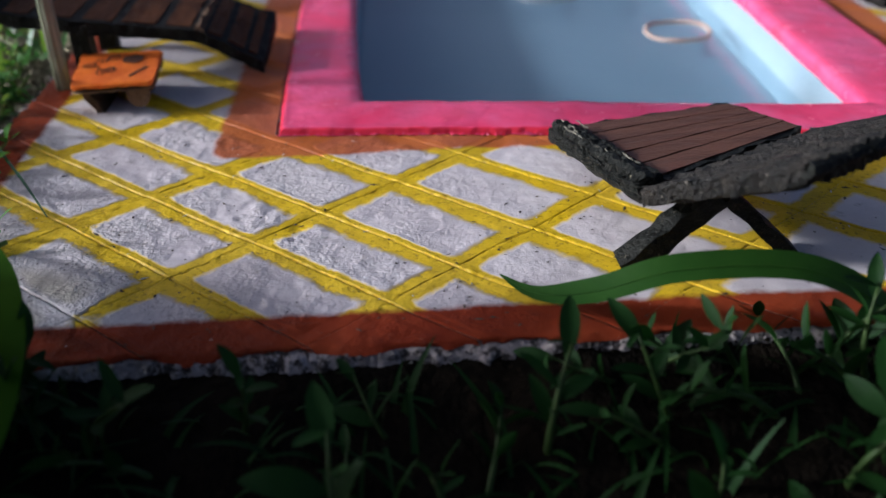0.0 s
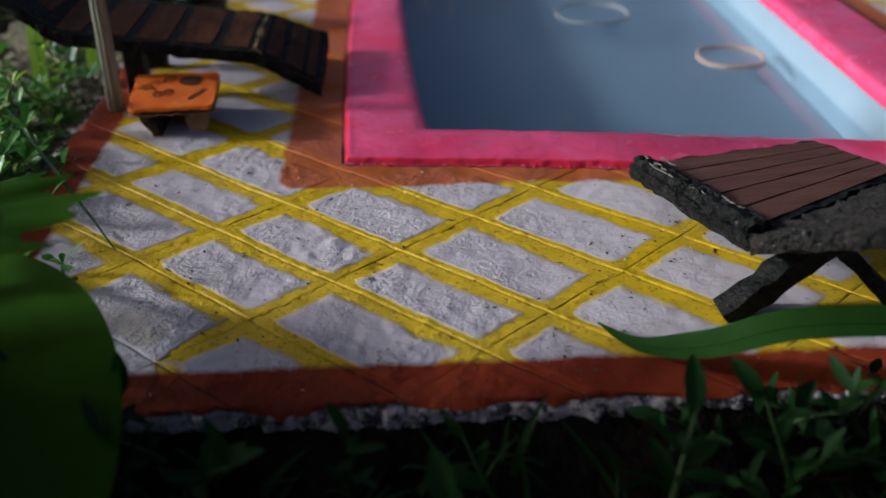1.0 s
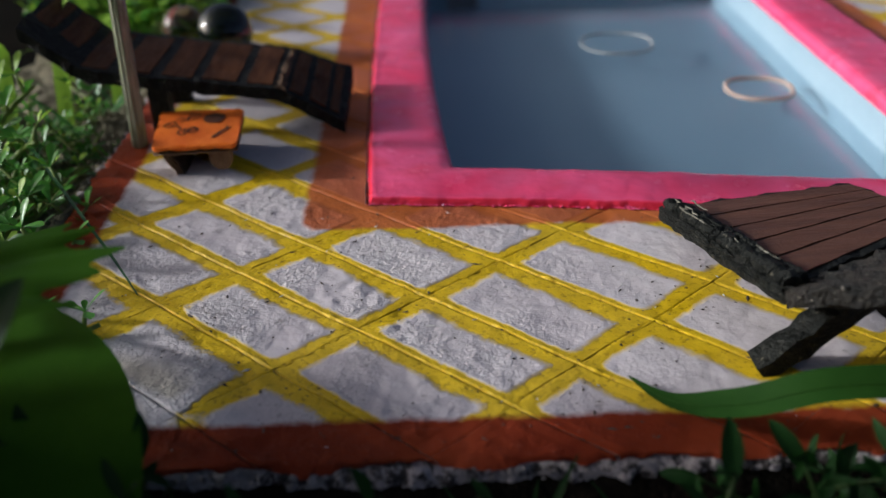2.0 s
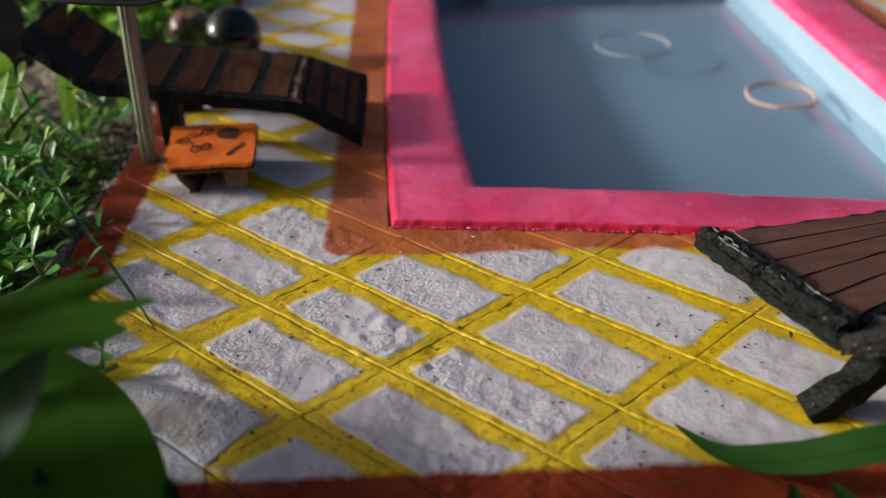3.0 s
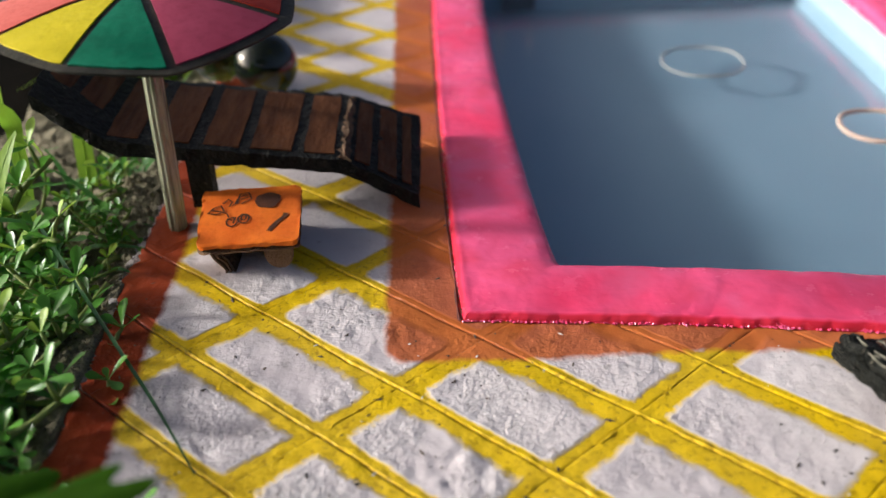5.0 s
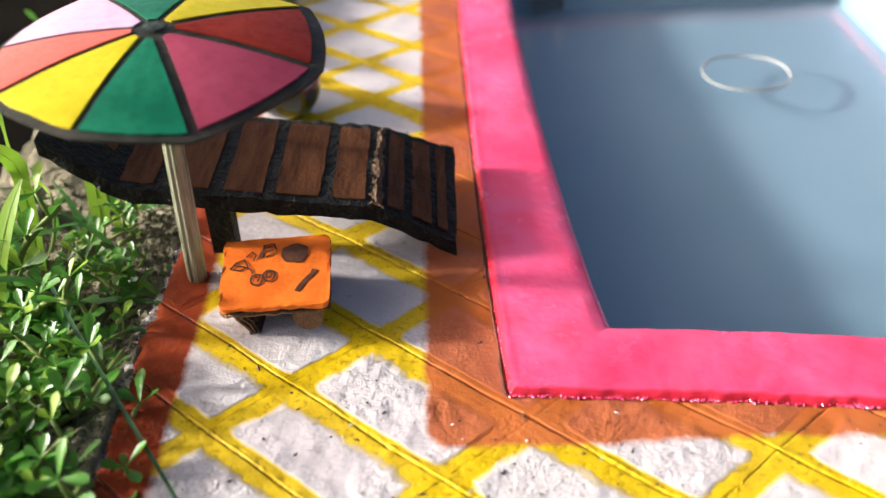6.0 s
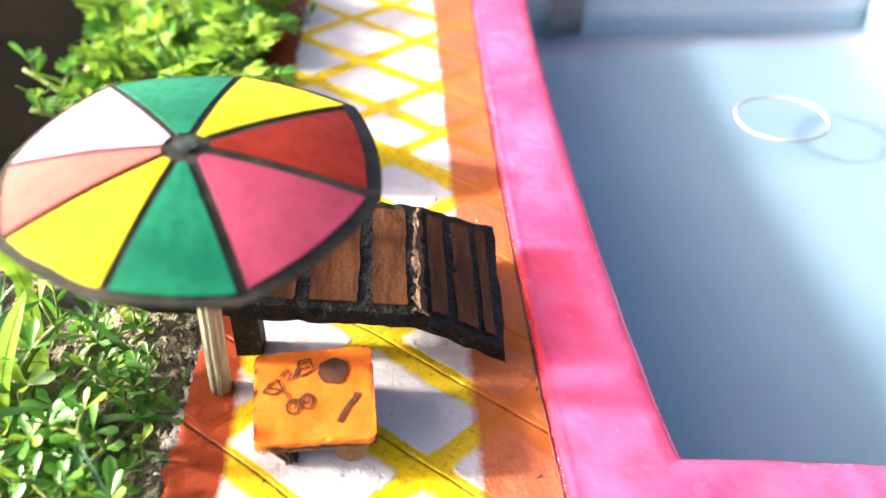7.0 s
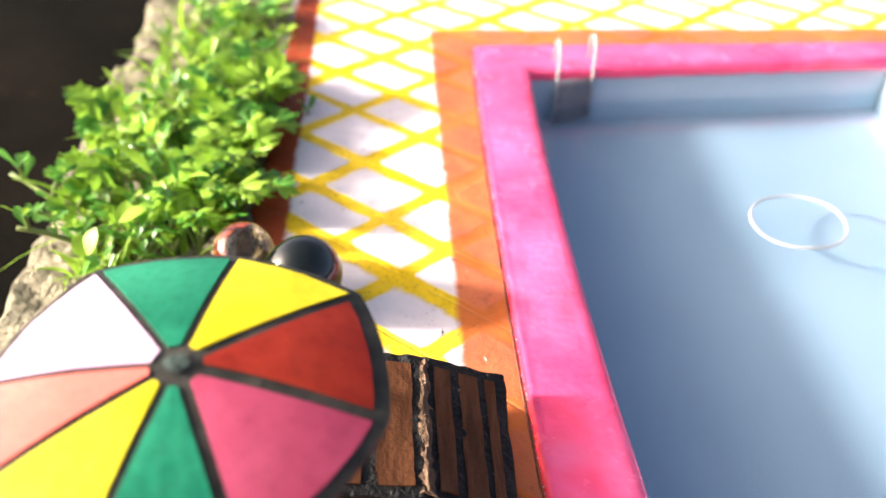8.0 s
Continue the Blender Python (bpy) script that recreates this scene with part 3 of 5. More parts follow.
def lounger_parts(th):
    """A bent cardboard lounger; its foot end is at local x 0 and it runs to -x; width along y."""
    line = [(0.0, 0.062), (-0.25, 0.205), (-0.62, 0.245), (-1.02, 0.295), (-1.23, 0.47)]
    foot_lift = lambda x, f: 0.045 * f * max(0.0, (x + 0.25) / 0.25)
    total = sum(math.dist(a, b) for a, b in zip(line, line[1:]))
    w = 0.52
    bm = bmesh.new()
    rows = []
    for i in range(41):
        x, z = along(line, total * i / 40)
        skew = 0.05 * (x + 0.4)
        rows.append([(x + skew * (j / 10 - 0.5) * 0.6, w * j / 10, z + 0.004 * n1(x, j, 2, 3) + foot_lift(x, j / 10)) for j in range(11)])
    slab_from(bm, rows, 0.052, 0.010, 1.0)
    part("body", bm, MAT_BLACK, th, "black painted corrugated card with worn edges")
    for a, b in ((0.035, 0.072), (0.095, 0.165), (0.195, 0.252), (0.325, 0.425), (0.465, 0.600), (0.640, 0.755), (0.800, 0.920), (0.965, 1.07), (1.115, 1.20), (1.235, 1.31)):
        bm = bmesh.new()
        rows = []
        for i in range(4):
            x, z = along(line, a + (b - a) * i / 3)
            rows.append([(x + 0.004 * n1(a, j, 1, 5), 0.035 + (w - 0.07) * j / 8, z + 0.0035 + 0.004 * n1(x, j, 2, 3) + foot_lift(x, 0.067 + 0.866 * j / 8)) for j in range(9)])
        slab_from(bm, rows, 0.006, 0.0045, a * 9)
        part("slat", bm, MAT_SLAT, th)
    bm = bmesh.new()
    rows = []
    for i in range(6):
        x, z = along(line, 0.270 + 0.034 * i / 5)
        rows.append([(x + 0.010 * n1(j, i, 0, 0.9), 0.012 + (w - 0.03) * j / 26, z + 0.010 + 0.010 * n1(j, i, 3, 0.8) - 0.004 * abs(i - 2.5)) for j in range(27)])
    slab_from(bm, rows, 0.014, 0.012, 5.0)
    part("torn_fold", bm, MAT_FOLD, th, "torn bare cardboard fold")
    for y in (0.06, 0.40):
        bm = bmesh.new()
        slab_from(bm, [[(-0.79, y, 0.22), (-0.79, y + 0.06, 0.22)], [(-0.71, y, 0.22), (-0.71, y + 0.06, 0.22)]], 0.22, 0.012, y)
        part("leg", bm, MAT_BLACK, th)


lounger = thing("sun_lounger", (-0.117, 0.66, 0.0), "bent black and brown striped card sun lounger beside the orange table", "sun lounger", "sun loungers", 0.0)
lounger_parts(lounger)
far_lounger = copy_thing(lounger, pose(U * 2.78, U * 1.62, 0, 0, 0, 180))
tagged(far_lounger, "black and brown striped card sun lounger across the pool")

# low slatted lounger by the front edge, its back raised towards the camera's side
front = thing("sun_lounger", (1.25, -0.6, 0.0), "dark slatted card lounger on splayed legs by the front edge", "sun lounger", "sun loungers")
FO = Vector((1.25, -0.6, 0))
F_FL, F_FR, F_NR, F_NL = Vector((0.935, -0.225, 0.115)), Vector((1.54, -0.20, 0.17)), Vector((1.66, -0.52, 0.22)), Vector((1.055, -0.90, 0.245))


def front_top(u, v):
    """u from the left end to the other, v from the pool side to the near side."""
    return F_FL.lerp(F_FR, u).lerp(F_NL.lerp(F_NR, u), v)


bm = bmesh.new()
slab_from(bm, [[front_top(i / 16, j / 12) - FO for i in range(17)] for j in range(13)], 0.048, 0.013, 3.0)
part("body", bm, MAT_BLACK, front, "black painted corrugated card with torn edges")
for j in range(5):
    v0, v1 = 0.035 + j * 0.186, 0.205 + j * 0.186
    bm = bmesh.new()
    slab_from(bm, [[front_top(0.14 + 0.85 * i / 12, v) + Vector((0, 0, 0.004)) - FO for i in range(13)] for v in (v0, (v0 + v1) / 2, v1)], 0.009, 0.0022, j)
    part("slat", bm, MAT_PLANK, front)
for off, thick_, seed_ in ((0.03, 0.022, 0), (0.075, 0.016, 5), (0.10, 0.010, 9)):
    bm = bmesh.new()
    tube(bm, [front_top(off + 0.02 * n1(j, seed_, 0, 0.9), j / 36) - FO + Vector((0, 0, 0.010 + 0.014 * n1(j, seed_, 0, 0.7))) for j in range(37)], [thick_ + 0.6 * thick_ * n1(j, 4, seed_, 1.1) for j in range(37)], 7)
    part("end_strip", bm, MAT_TORN, front, "torn black card edge strip with pale flecks")
fray = random.Random(8)
for k in range(9):
    v0 = fray.uniform(0.0, 0.7)
    v1, off = v0 + fray.uniform(0.12, 0.3), fray.uniform(0.0, 0.11)
    bm = bmesh.new()
    tube(bm, [front_top(off + 0.015 * n1(k, i, 0, 0.9), v0 + (v1 - v0) * i / 6) - FO + Vector((0, 0, 0.030 + 0.008 * n1(i, k, 0, 0.7))) for i in range(7)], [0.0015, 0.003, 0.0025, 0.003, 0.002, 0.0025, 0.001], 5)
    part("fibre", bm, MAT_FIBRE if k % 3 else MAT_TORN, front, "pale frayed card fibre")
bm = bmesh.new()
for k in range(70):
    v0, deep = fray.uniform(0.0, 0.95) ** 1.6, fray.uniform(0.0, 0.036)
    reach, out = fray.uniform(0.06, 0.18), fray.uniform(0.002, 0.010)
    start = front_top(0.0, v0) - FO - Vector((0, 0, deep))
    end = front_top(0.0, min(v0 + reach, 1.0)) - FO - Vector((out * 0.9, out * 0.5, deep + fray.uniform(-0.010, 0.004)))
    tube(bm, [start, start.lerp(end, 0.5) - Vector((0.006, 0.002, 0)), end], [0.007, fray.uniform(0.004, 0.008), 0.0012], 5)
part("frayed_edge", bm, MAT_TORN, front, "shredded layers of black card")
bm = bmesh.new()
lift = Vector((0.27, -0.30, 0.205))
slab_from(bm, [[F_NL.lerp(F_NR + Vector((0.02, 0.0, 0)), i / 96) + lift * (j / 16) - FO + Vector((0.006 * n1(i, j, 3, 0.5), -0.01, (0.004 + 0.008 * j / 16) * math.sin(i * 1.35 + 2 * n1(i, 0, 0, 0.2)) + 0.010 * n1(i, j, 0, 0.33))) for i in range(97)] for j in range(17)], 0.052, 0.016, 6.0)
part("backrest", bm, MAT_FLUTE, front, "raised back panel of torn black corrugated card")
bm = bmesh.new()
tube(bm, [F_NL.lerp(F_NR + Vector((0.02, 0.0, 0)), i / 40) - FO + lift * (1.0 + 0.02 * n1(i, 0, 0, 0.9)) + Vector((0, -0.01, -0.012 + 0.008 * n1(i, 2, 0, 0.8))) for i in range(41)], [0.020 + 0.012 * n1(i, 5, 0, 1.2) for i in range(41)], 7)
part("torn_edge", bm, MAT_TORN, front, "torn edge of black card")
for a, b, hw, ht in (((1.28, -0.86, 0.20), (1.03, -0.90, 0.0), 0.038, 0.028), ((1.30, -0.86, 0.20), (1.515, -0.86, 0.0), 0.035, 0.02)):
    a, b = Vector(a) - FO, Vector(b) - FO
    bm = bmesh.new()
    side = Vector((0, 1, 0))
    d = (b - a).normalized()
    up = d.cross(side)
    rows = []
    for i in range(9):
        p = a.lerp(b, i / 8)
        rows.append([p + side * s * hw + up * t * ht + 0.009 * Vector((n1(i, s, t, 1.3), n1(i, t, s, 1.1), n1(t, s, i, 1.7))) for s, t in ((-1, -1), (1, -1), (1, 1), (-1, 1), (-1, -1))])
    rv = [[bm.verts.new(p) for p in r[:4]] for r in rows]
    for r0, r1 in zip(rv, rv[1:]):
        for k in range(4):
            bm.faces.new((r0[k], r0[(k + 1) % 4], r1[(k + 1) % 4], r1[k]))
    bm.faces.new(rv[0][::-1])
    bm.faces.new(rv[-1])
    bmesh.ops.recalc_face_normals(bm, faces=bm.faces)
    part("leg", bm, MAT_TORN, front)

# ---- little table ----
table = thing("side_table", (-0.655, 0.445, 0.0), "small orange card table with inked doodles on top", "table")
TO = Vector((-0.655, 0.445, 0))
T_NL, T_NR, T_FR, T_FL = (Vector(p) - TO for p in ((-0.795, 0.285, 0.128), (-0.487, 0.292, 0.136), (-0.508, 0.605, 0.146), (-0.822, 0.568, 0.152)))


def table_top(u, v):
    p = T_NL.lerp(T_NR, u).lerp(T_FL.lerp(T_FR, u), v)
    r = 0.03
    du, dv = max(abs(u - 0.5) - 0.5 + r * 2, 0) / (r * 2), max(abs(v - 0.5) - 0.5 + r * 2, 0) / (r * 2)
    if du > 0 and dv > 0:
        c = (T_NL + T_NR + T_FL + T_FR) / 4
        p = p.lerp(c, 0.035 * du * dv)
    return p


bm = bmesh.new()
us = [0, 0.03, 0.07] + [0.07 + 0.86 * i / 14 for i in range(1, 14)] + [0.93, 0.97, 1.0]
slab_from(bm, [[table_top(u, v) + Vector((0, 0, 0.003 * n1(u, v, 3, 4) - 0.004 * (v < 0.01))) for u in us] for v in us], 0.013, 0.007, 2.0)
part("tabletop", bm, MAT_ORANGE, table)
bm = bmesh.new()
sheet(bm, [[table_top(0.01 + 0.98 * i / 96, v) - Vector((0, 0, 0.0205 - 0.0062 * math.sin(i * math.tau / 8))) for i in range(97)] for v in (0.012, 0.3, 0.6, 0.985)])
part("corrugated_core", bm, MAT_CARD, table, "bare corrugated card flutes", True)
bm = bmesh.new()
slab_from(bm, [[table_top(u, v) - Vector((0, 0, 0.028)) for u in us] for v in us], 0.005, 0.007, 4.0)
part("lower_liner", bm, MAT_CARD, table, "frayed bare card liner")


def card_leg(name, top, foot, depth, thick_, mat, seed, label=""):
    """A slanted card board: its upper and lower lines, running back by depth."""
    bm = bmesh.new()
    a, b = Vector(top), Vector(foot)
    rows = []
    for i in range(9):
        p = a.lerp(b, i / 8) + Vector((0.004 * math.sin(i * 1.1 + seed), 0, 0))
        rows.append([p + Vector((0.004 * n1(i, j, seed, 0.8), depth * j / 8, 0)) for j in range(9)])
    front_v = [[bm.verts.new(p) for p in r] for r in rows]
    back_v = [[bm.verts.new(p + Vector((thick_, 0, 0))) for p in r] for r in rows]
    for i in range(8):
        for j in range(8):
            bm.faces.new((front_v[i][j], front_v[i][j + 1], front_v[i + 1][j + 1], front_v[i + 1][j]))
            bm.faces.new((back_v[i][j], back_v[i + 1][j], back_v[i + 1][j + 1], back_v[i][j + 1]))
        for j in (0, 8):
            bm.faces.new((front_v[i][j], front_v[i + 1][j], back_v[i + 1][j], back_v[i][j]))
    for i in (0, 8):
        for j in range(8):
            bm.faces.new((front_v[i][j], front_v[i][j + 1], back_v[i][j + 1], back_v[i][j]))
    bmesh.ops.recalc_face_normals(bm, faces=bm.faces)
    part(name, bm, mat, table, label)


card_leg("leg", (-0.120, -0.135, 0.098), (-0.072, -0.125, 0.0), 0.25, 0.007, MAT_CARD, 1.0, "slanted corrugated card leg")
card_leg("liner", (-0.106, -0.132, 0.098), (-0.058, -0.122, 0.0), 0.24, 0.006, MAT_CARD, 2.0)
card_leg("liner", (-0.093, -0.129, 0.098), (-0.045, -0.119, 0.0), 0.24, 0.006, MAT_KRAFT, 3.0)
card_leg("leg", (0.112, -0.06, 0.100), (0.075, -0.05, 0.0), 0.19, 0.012, MAT_KRAFT, 4.0, "slanted dark card leg")
bm = bmesh.new()
rows = []
for i in range(11):
    a = math.pi * i / 10
    half = 0.046
    rows.append([(0.100 - half * math.cos(a), -0.125 - 0.012 * k, 0.099 - 0.075 * math.sin(a) ** 0.7 * k) for k in (0.0, 0.5, 1.0)])
sheet(bm, rows)
ext = bmesh.ops.extrude_face_region(bm, geom=bm.faces[:])
for v in ext["geom"]:
    if isinstance(v, bmesh.types.BMVert):
        v.co.y += 0.008
bmesh.ops.recalc_face_normals(bm, faces=bm.faces)
part("flap", bm, MAT_CARD, table, "rounded bare card flap")
# dark sheet added where the space under the table is only shaded
bm = bmesh.new()
slab_from(bm, [[(-0.085 + 0.18 * i / 6, 0.085 + 0.01 * k, 0.096) for i in range(7)] for k in range(2)], 0.093, 0.005, 8.0)
part("shade_sheet", bm, MAT_KRAFT, table, "added dark sheet standing in for the shade under the table")


def stroke(pts, w):
    """A flat ink line on the tabletop, given in shares of its sides."""
    bm = bmesh.new()
    tops = [table_top(u, v) + Vector((0, 0, 0.0024 + 0.003 * n1(u, v, 3, 4))) for u, v in pts]
    rows = []
    for i, p in enumerate(tops):
        d = tops[min(i + 1, len(tops) - 1)] - tops[max(i - 1, 0)]
        s = Vector((-d.y, d.x, 0)).normalized() * w * (0.8 + 0.5 * n1(i, w, 0, 2.1))
        rows.append([p - s, p, p + s])
    sheet(bm, rows)
    part("ink_stroke", bm, MAT_INK, table, "black inked doodle")


def loop_pts(cu, cv, ru, rv, n=14, a0=0.0, turn=1.0):
    return [(cu + ru * math.cos(a0 + turn * math.tau * i / n), cv + rv * math.sin(a0 + turn * math.tau * i / n)) for i in range(n + 1)]


stroke(loop_pts(0.44, 0.42, 0.055, 0.085), 0.0042)
stroke(loop_pts(0.44, 0.44, 0.025, 0.05, 10), 0.0036)
stroke(loop_pts(0.33, 0.37, 0.055, 0.08, 12, 1.2, 0.8), 0.0042)
stroke([(0.28, 0.44), (0.33, 0.40), (0.36, 0.46), (0.34, 0.34)], 0.0036)
stroke([(0.08, 0.55), (0.13, 0.64), (0.20, 0.69), (0.24, 0.58), (0.17, 0.52), (0.08, 0.55)], 0.0042)
stroke([(0.12, 0.60), (0.20, 0.58), (0.27, 0.53), (0.29, 0.46)], 0.0036)
stroke([(0.22, 0.72), (0.27, 0.80), (0.31, 0.74), (0.28, 0.66), (0.34, 0.70), (0.36, 0.80)], 0.0042)
stroke([(0.36, 0.70), (0.38, 0.88), (0.47, 0.90), (0.50, 0.78), (0.40, 0.70)], 0.0042)
stroke([(0.39, 0.78), (0.47, 0.82)], 0.0034)
stroke([(0.39, 0.84), (0.46, 0.87)], 0.0034)
bm = bmesh.new()
blot_mid = bm.verts.new(table_top(0.665, 0.74) + Vector((0, 0, 0.0028 + 0.003 * n1(0.665, 0.74, 3, 4))))
blot = []
for i in range(28):
    a = i * math.tau / 28
    r = 1 + 0.20 * n1(math.cos(a), math.sin(a), 2, 1.6) + 0.09 * n1(math.cos(a), math.sin(a), 5, 6)
    u, v = 0.665 + 0.135 * r * math.cos(a), 0.74 + 0.15 * r * math.sin(a)
    blot.append(bm.verts.new(table_top(u, v) + Vector((0, 0, 0.0026 + 0.003 * n1(u, v, 3, 4)))))
for i in range(28):
    bm.faces.new((blot_mid, blot[i], blot[(i + 1) % 28]))
part("ink_blot", bm, MAT_INK, table, "filled dark ink patch")
stroke([(0.70, 0.17), (0.73, 0.24), (0.78, 0.34), (0.84, 0.42), (0.86, 0.48)], 0.010)

# ---- parasol ----
parasol = thing("parasol", (-0.938, 0.60, 0.0), "painted card parasol with eight coloured panels on a bamboo stick", "parasol")
PO = Vector((-0.938, 0.60, 0))
HUB, RIM_C, RIM_R = Vector((-0.885, 0.53, 0.840)) - PO, Vector((-0.880, 0.520, 0.777)) - PO, 0.415
bm = bmesh.new()
tube(bm, [(0, 0, -0.06), Vector((0, 0, 0)).lerp(HUB, 0.5), HUB - Vector((0, 0, 0.02))], 0.030, 24)
for k, v in enumerate(bm.verts):
    axis = HUB * (v.co.z / HUB.z)
    v.co = axis + (v.co - axis) * (1.0, 1.02, 0.90)[k % 3]
part("pole", bm, MAT_BAMBOO, parasol, "split bamboo stick pole")


CORNERS = [(-11, 1.03), (40, 1.11), (82, 1.02), (125, 1.09), (179, 0.98), (215, 1.02), (255, 1.0), (292, 1.06)]


def outline(deg):
    """The canopy's cut edge: nearly straight from corner to corner."""
    d = (deg + 11) % 360 - 11
    for (a, ra), (b, rb) in zip(CORNERS, CORNERS[1:] + [(349, CORNERS[0][1])]):
        if a <= d <= b:
            chord = ra * rb * math.sin(radians(b - a)) / (ra * math.sin(radians(d - a)) + rb * math.sin(radians(b - d)))
            return 0.48 * chord + 0.52 * (ra + (rb - ra) * (d - a) / (b - a))
    return 1.0


def on_canopy(deg, f, lift_=0.0):
    c, s = math.cos(radians(deg)), math.sin(radians(deg))
    rim = RIM_C + RIM_R * Vector((c, 0.97 * s, -0.032 * c + 0.070 * s))
    p = HUB.lerp(rim, f * outline(deg))
    return p + Vector((0, 0, lift_ + 0.012 * math.sin(math.pi * f)))


bm = bmesh.new()
top_rows = [[on_canopy(d, f) for f in (0.0001, 0.15, 0.4, 0.7, 1.0)] for d in range(0, 361, 5)]
sheet(bm, top_rows)
sheet(bm, [[p - Vector((0, 0, 0.007)) for p in r] for r in top_rows])
sheet(bm, [[r[-1], r[-1] - Vector((0, 0, 0.007))] for r in top_rows])
bmesh.ops.remove_doubles(bm, verts=bm.verts, dist=0.0005)
bmesh.ops.recalc_face_normals(bm, faces=bm.faces)
canopy = part("canopy", bm, MAT_TRIM, parasol, "card canopy edged in black brush strokes")
EDGES = [(-11, 40, "red"), (40, 82, "yellow"), (82, 125, "green"), (125, 179, "blush"), (179, 215, "salmon"), (215, 255, "yellow"), (255, 292, "green"), (292, 349, "magenta")]
for a, b, colour in EDGES:
    bm = bmesh.new()
    rows = []
    for i in range(13):
        row = []
        for f in (0.13, 0.3, 0.5, 0.7, 0.85, 0.965):
            pad = 0.020 / f / RIM_R * 57.3 * {"green": 0.45, "blush": 0.4, "salmon": 0.4, "yellow": 0.5}.get(colour, 0.8)
            d = a + pad + (b - a - 2 * pad) * i / 12
            reach = f * (0.95 if colour == "red" else 0.975 if colour == "magenta" else 0.985) if f > 0.6 else f
            row.append(on_canopy(d, reach * (1 + 0.012 * n1(i, f, a, 1.3)), 0.0045 + 0.0012 * n1(d, 9 * f, 1, 0.3)))
        rows.append(row)
    sheet(bm, rows)
    ext = bmesh.ops.extrude_face_region(bm, geom=bm.faces[:])
    for v in ext["geom"]:
        if isinstance(v, bmesh.types.BMVert):
            v.co.z -= 0.004
    bmesh.ops.recalc_face_normals(bm, faces=bm.faces)
    part("panel", bm, GORES[colour], canopy, smooth=True, label={"red": "brick red", "yellow": "lemon yellow", "green": "dark green", "blush": "pale pink", "salmon": "salmon", "magenta": "deep pink"}[colour] + " painted panel").data.set_sharp_from_angle(angle=radians(40))


bm = bmesh.new()
smear = [[on_canopy(d, f * (1 + 0.35 * n1(math.cos(radians(d)), math.sin(radians(d)), 3, 2.2)), 0.0056 + 0.001 * (1 - f / 0.12)) for f in (0.0002, 0.02, 0.04, 0.06)] for d in range(0, 361, 12)]
sheet(bm, smear)
bmesh.ops.remove_doubles(bm, verts=bm.verts, dist=0.0004)
part("hub_patch", bm, surface("smeared grey-green paint", (0.016, 0.024, 0.020), (0.055, 0.085, 0.068), 260, 0.5, 0.0002, 1200), canopy, "smeared grey-green paint patch at the top", True)


# ---- glass marbles ----
def marble(at, r, mat, label):
    bm = bmesh.new()
    bmesh.ops.create_uvsphere(bm, u_segments=40, v_segments=24, radius=r)
    ob = part("marble", bm, mat, None, "", True)
    ob.matrix_world = pose(U * at[0], U * at[1], U * (at[2] + r - 0.004))
    tagged(ob, label, "marble", "glass marbles")


marble((-0.770, 1.68, 0.0), 0.137, MAT_GLASS_DARK, "dark smoky green glass marble resting on the tiles")
marble((-1.005, 1.84, 0.0), 0.113, MAT_GLASS_AMBER, "amber green glass marble at the edge of the soil")


# ---- plants ----
def leaf_mesh(name, length, width, droop, mat, peak=0.55, fold=0.25, n=9, spoon=False):
    """One leaf along +x from its base, folded along the midrib and drooping to its tip; spoon: widest near a round tip."""
    bm = bmesh.new()
    rows = []
    for i in range(n + 1):
        t = i / n
        if spoon:
            half = width / 2 * ((0.16 + 0.84 * (t / peak) ** 1.3) if t < peak else max(1 - ((t - peak) / (1 - peak)) ** 2, 0.002) ** 0.5)
        else:
            half = width / 2 * max((math.sin(math.pi * min(t ** (math.log(0.5) / math.log(peak)), 1.0))) ** 0.75, 0.04)
        x, z = length * t * (1 - 0.12 * droop * t), length * (0.28 * t - droop * t * t * 0.55)
        rows.append([(x, s * half, z + fold * abs(s) ** 1.5 * half) for s in (-1, -0.5, 0, 0.5, 1)])
    sheet(bm, rows)
    return mesh_of(bm, name, mat, True)


def lobed_mesh(name, length, mat, lobes=3, deep=0.34, teeth=0.07, spread=78, cup=0.18, seed=0.0, ribs=52, wave=0.05):
    """A fan-shaped leaf along +x, cut into lobes with toothed tips, like parsley."""
    bm = bmesh.new()
    rows = []
    for k in range(ribs + 1):
        f = k / ribs
        deg = -spread + 2 * spread * f
        lobe = abs(math.cos(math.pi * lobes * (f - 0.5))) if lobes % 2 else abs(math.sin(math.pi * lobes * f))
        r = length * (1 - deep + deep * lobe ** 0.6) * (1.0 - 0.30 * abs(2 * f - 1) ** 2)
        r *= 1 + teeth * math.sin(f * math.pi * lobes * 4 + seed) + 0.06 * n1(f, seed, 0, 5)
        c, d = math.cos(radians(deg)), math.sin(radians(deg))
        row = []
        for t in (0.03, 0.25, 0.5, 0.75, 0.9, 1.0):
            q = r * t
            row.append((q * c, q * d, cup * length * (0.9 * t - 1.1 * t * t) + wave * length * math.sin(f * math.pi * lobes * 2 + seed) * t + 0.03 * length * n1(f, t, seed, 4)))
        rows.append(row)
    sheet(bm, rows)
    return mesh_of(bm, name, mat, True)


def aim(at, way, roll=0.0):
    """A pose in model units, with +x along way and +z roughly up."""
    x = Vector(way).normalized()
    y = Vector((0, 0, 1)).cross(x)
    y = y.normalized() if y.length > 1e-4 else Vector((0, 1, 0))
    z = x.cross(y)
    m = Matrix((x, y, z)).transposed().to_4x4()
    return Matrix.Translation(U * Vector(at)) @ m @ pose(0, 0, 0, roll, 0, 0)


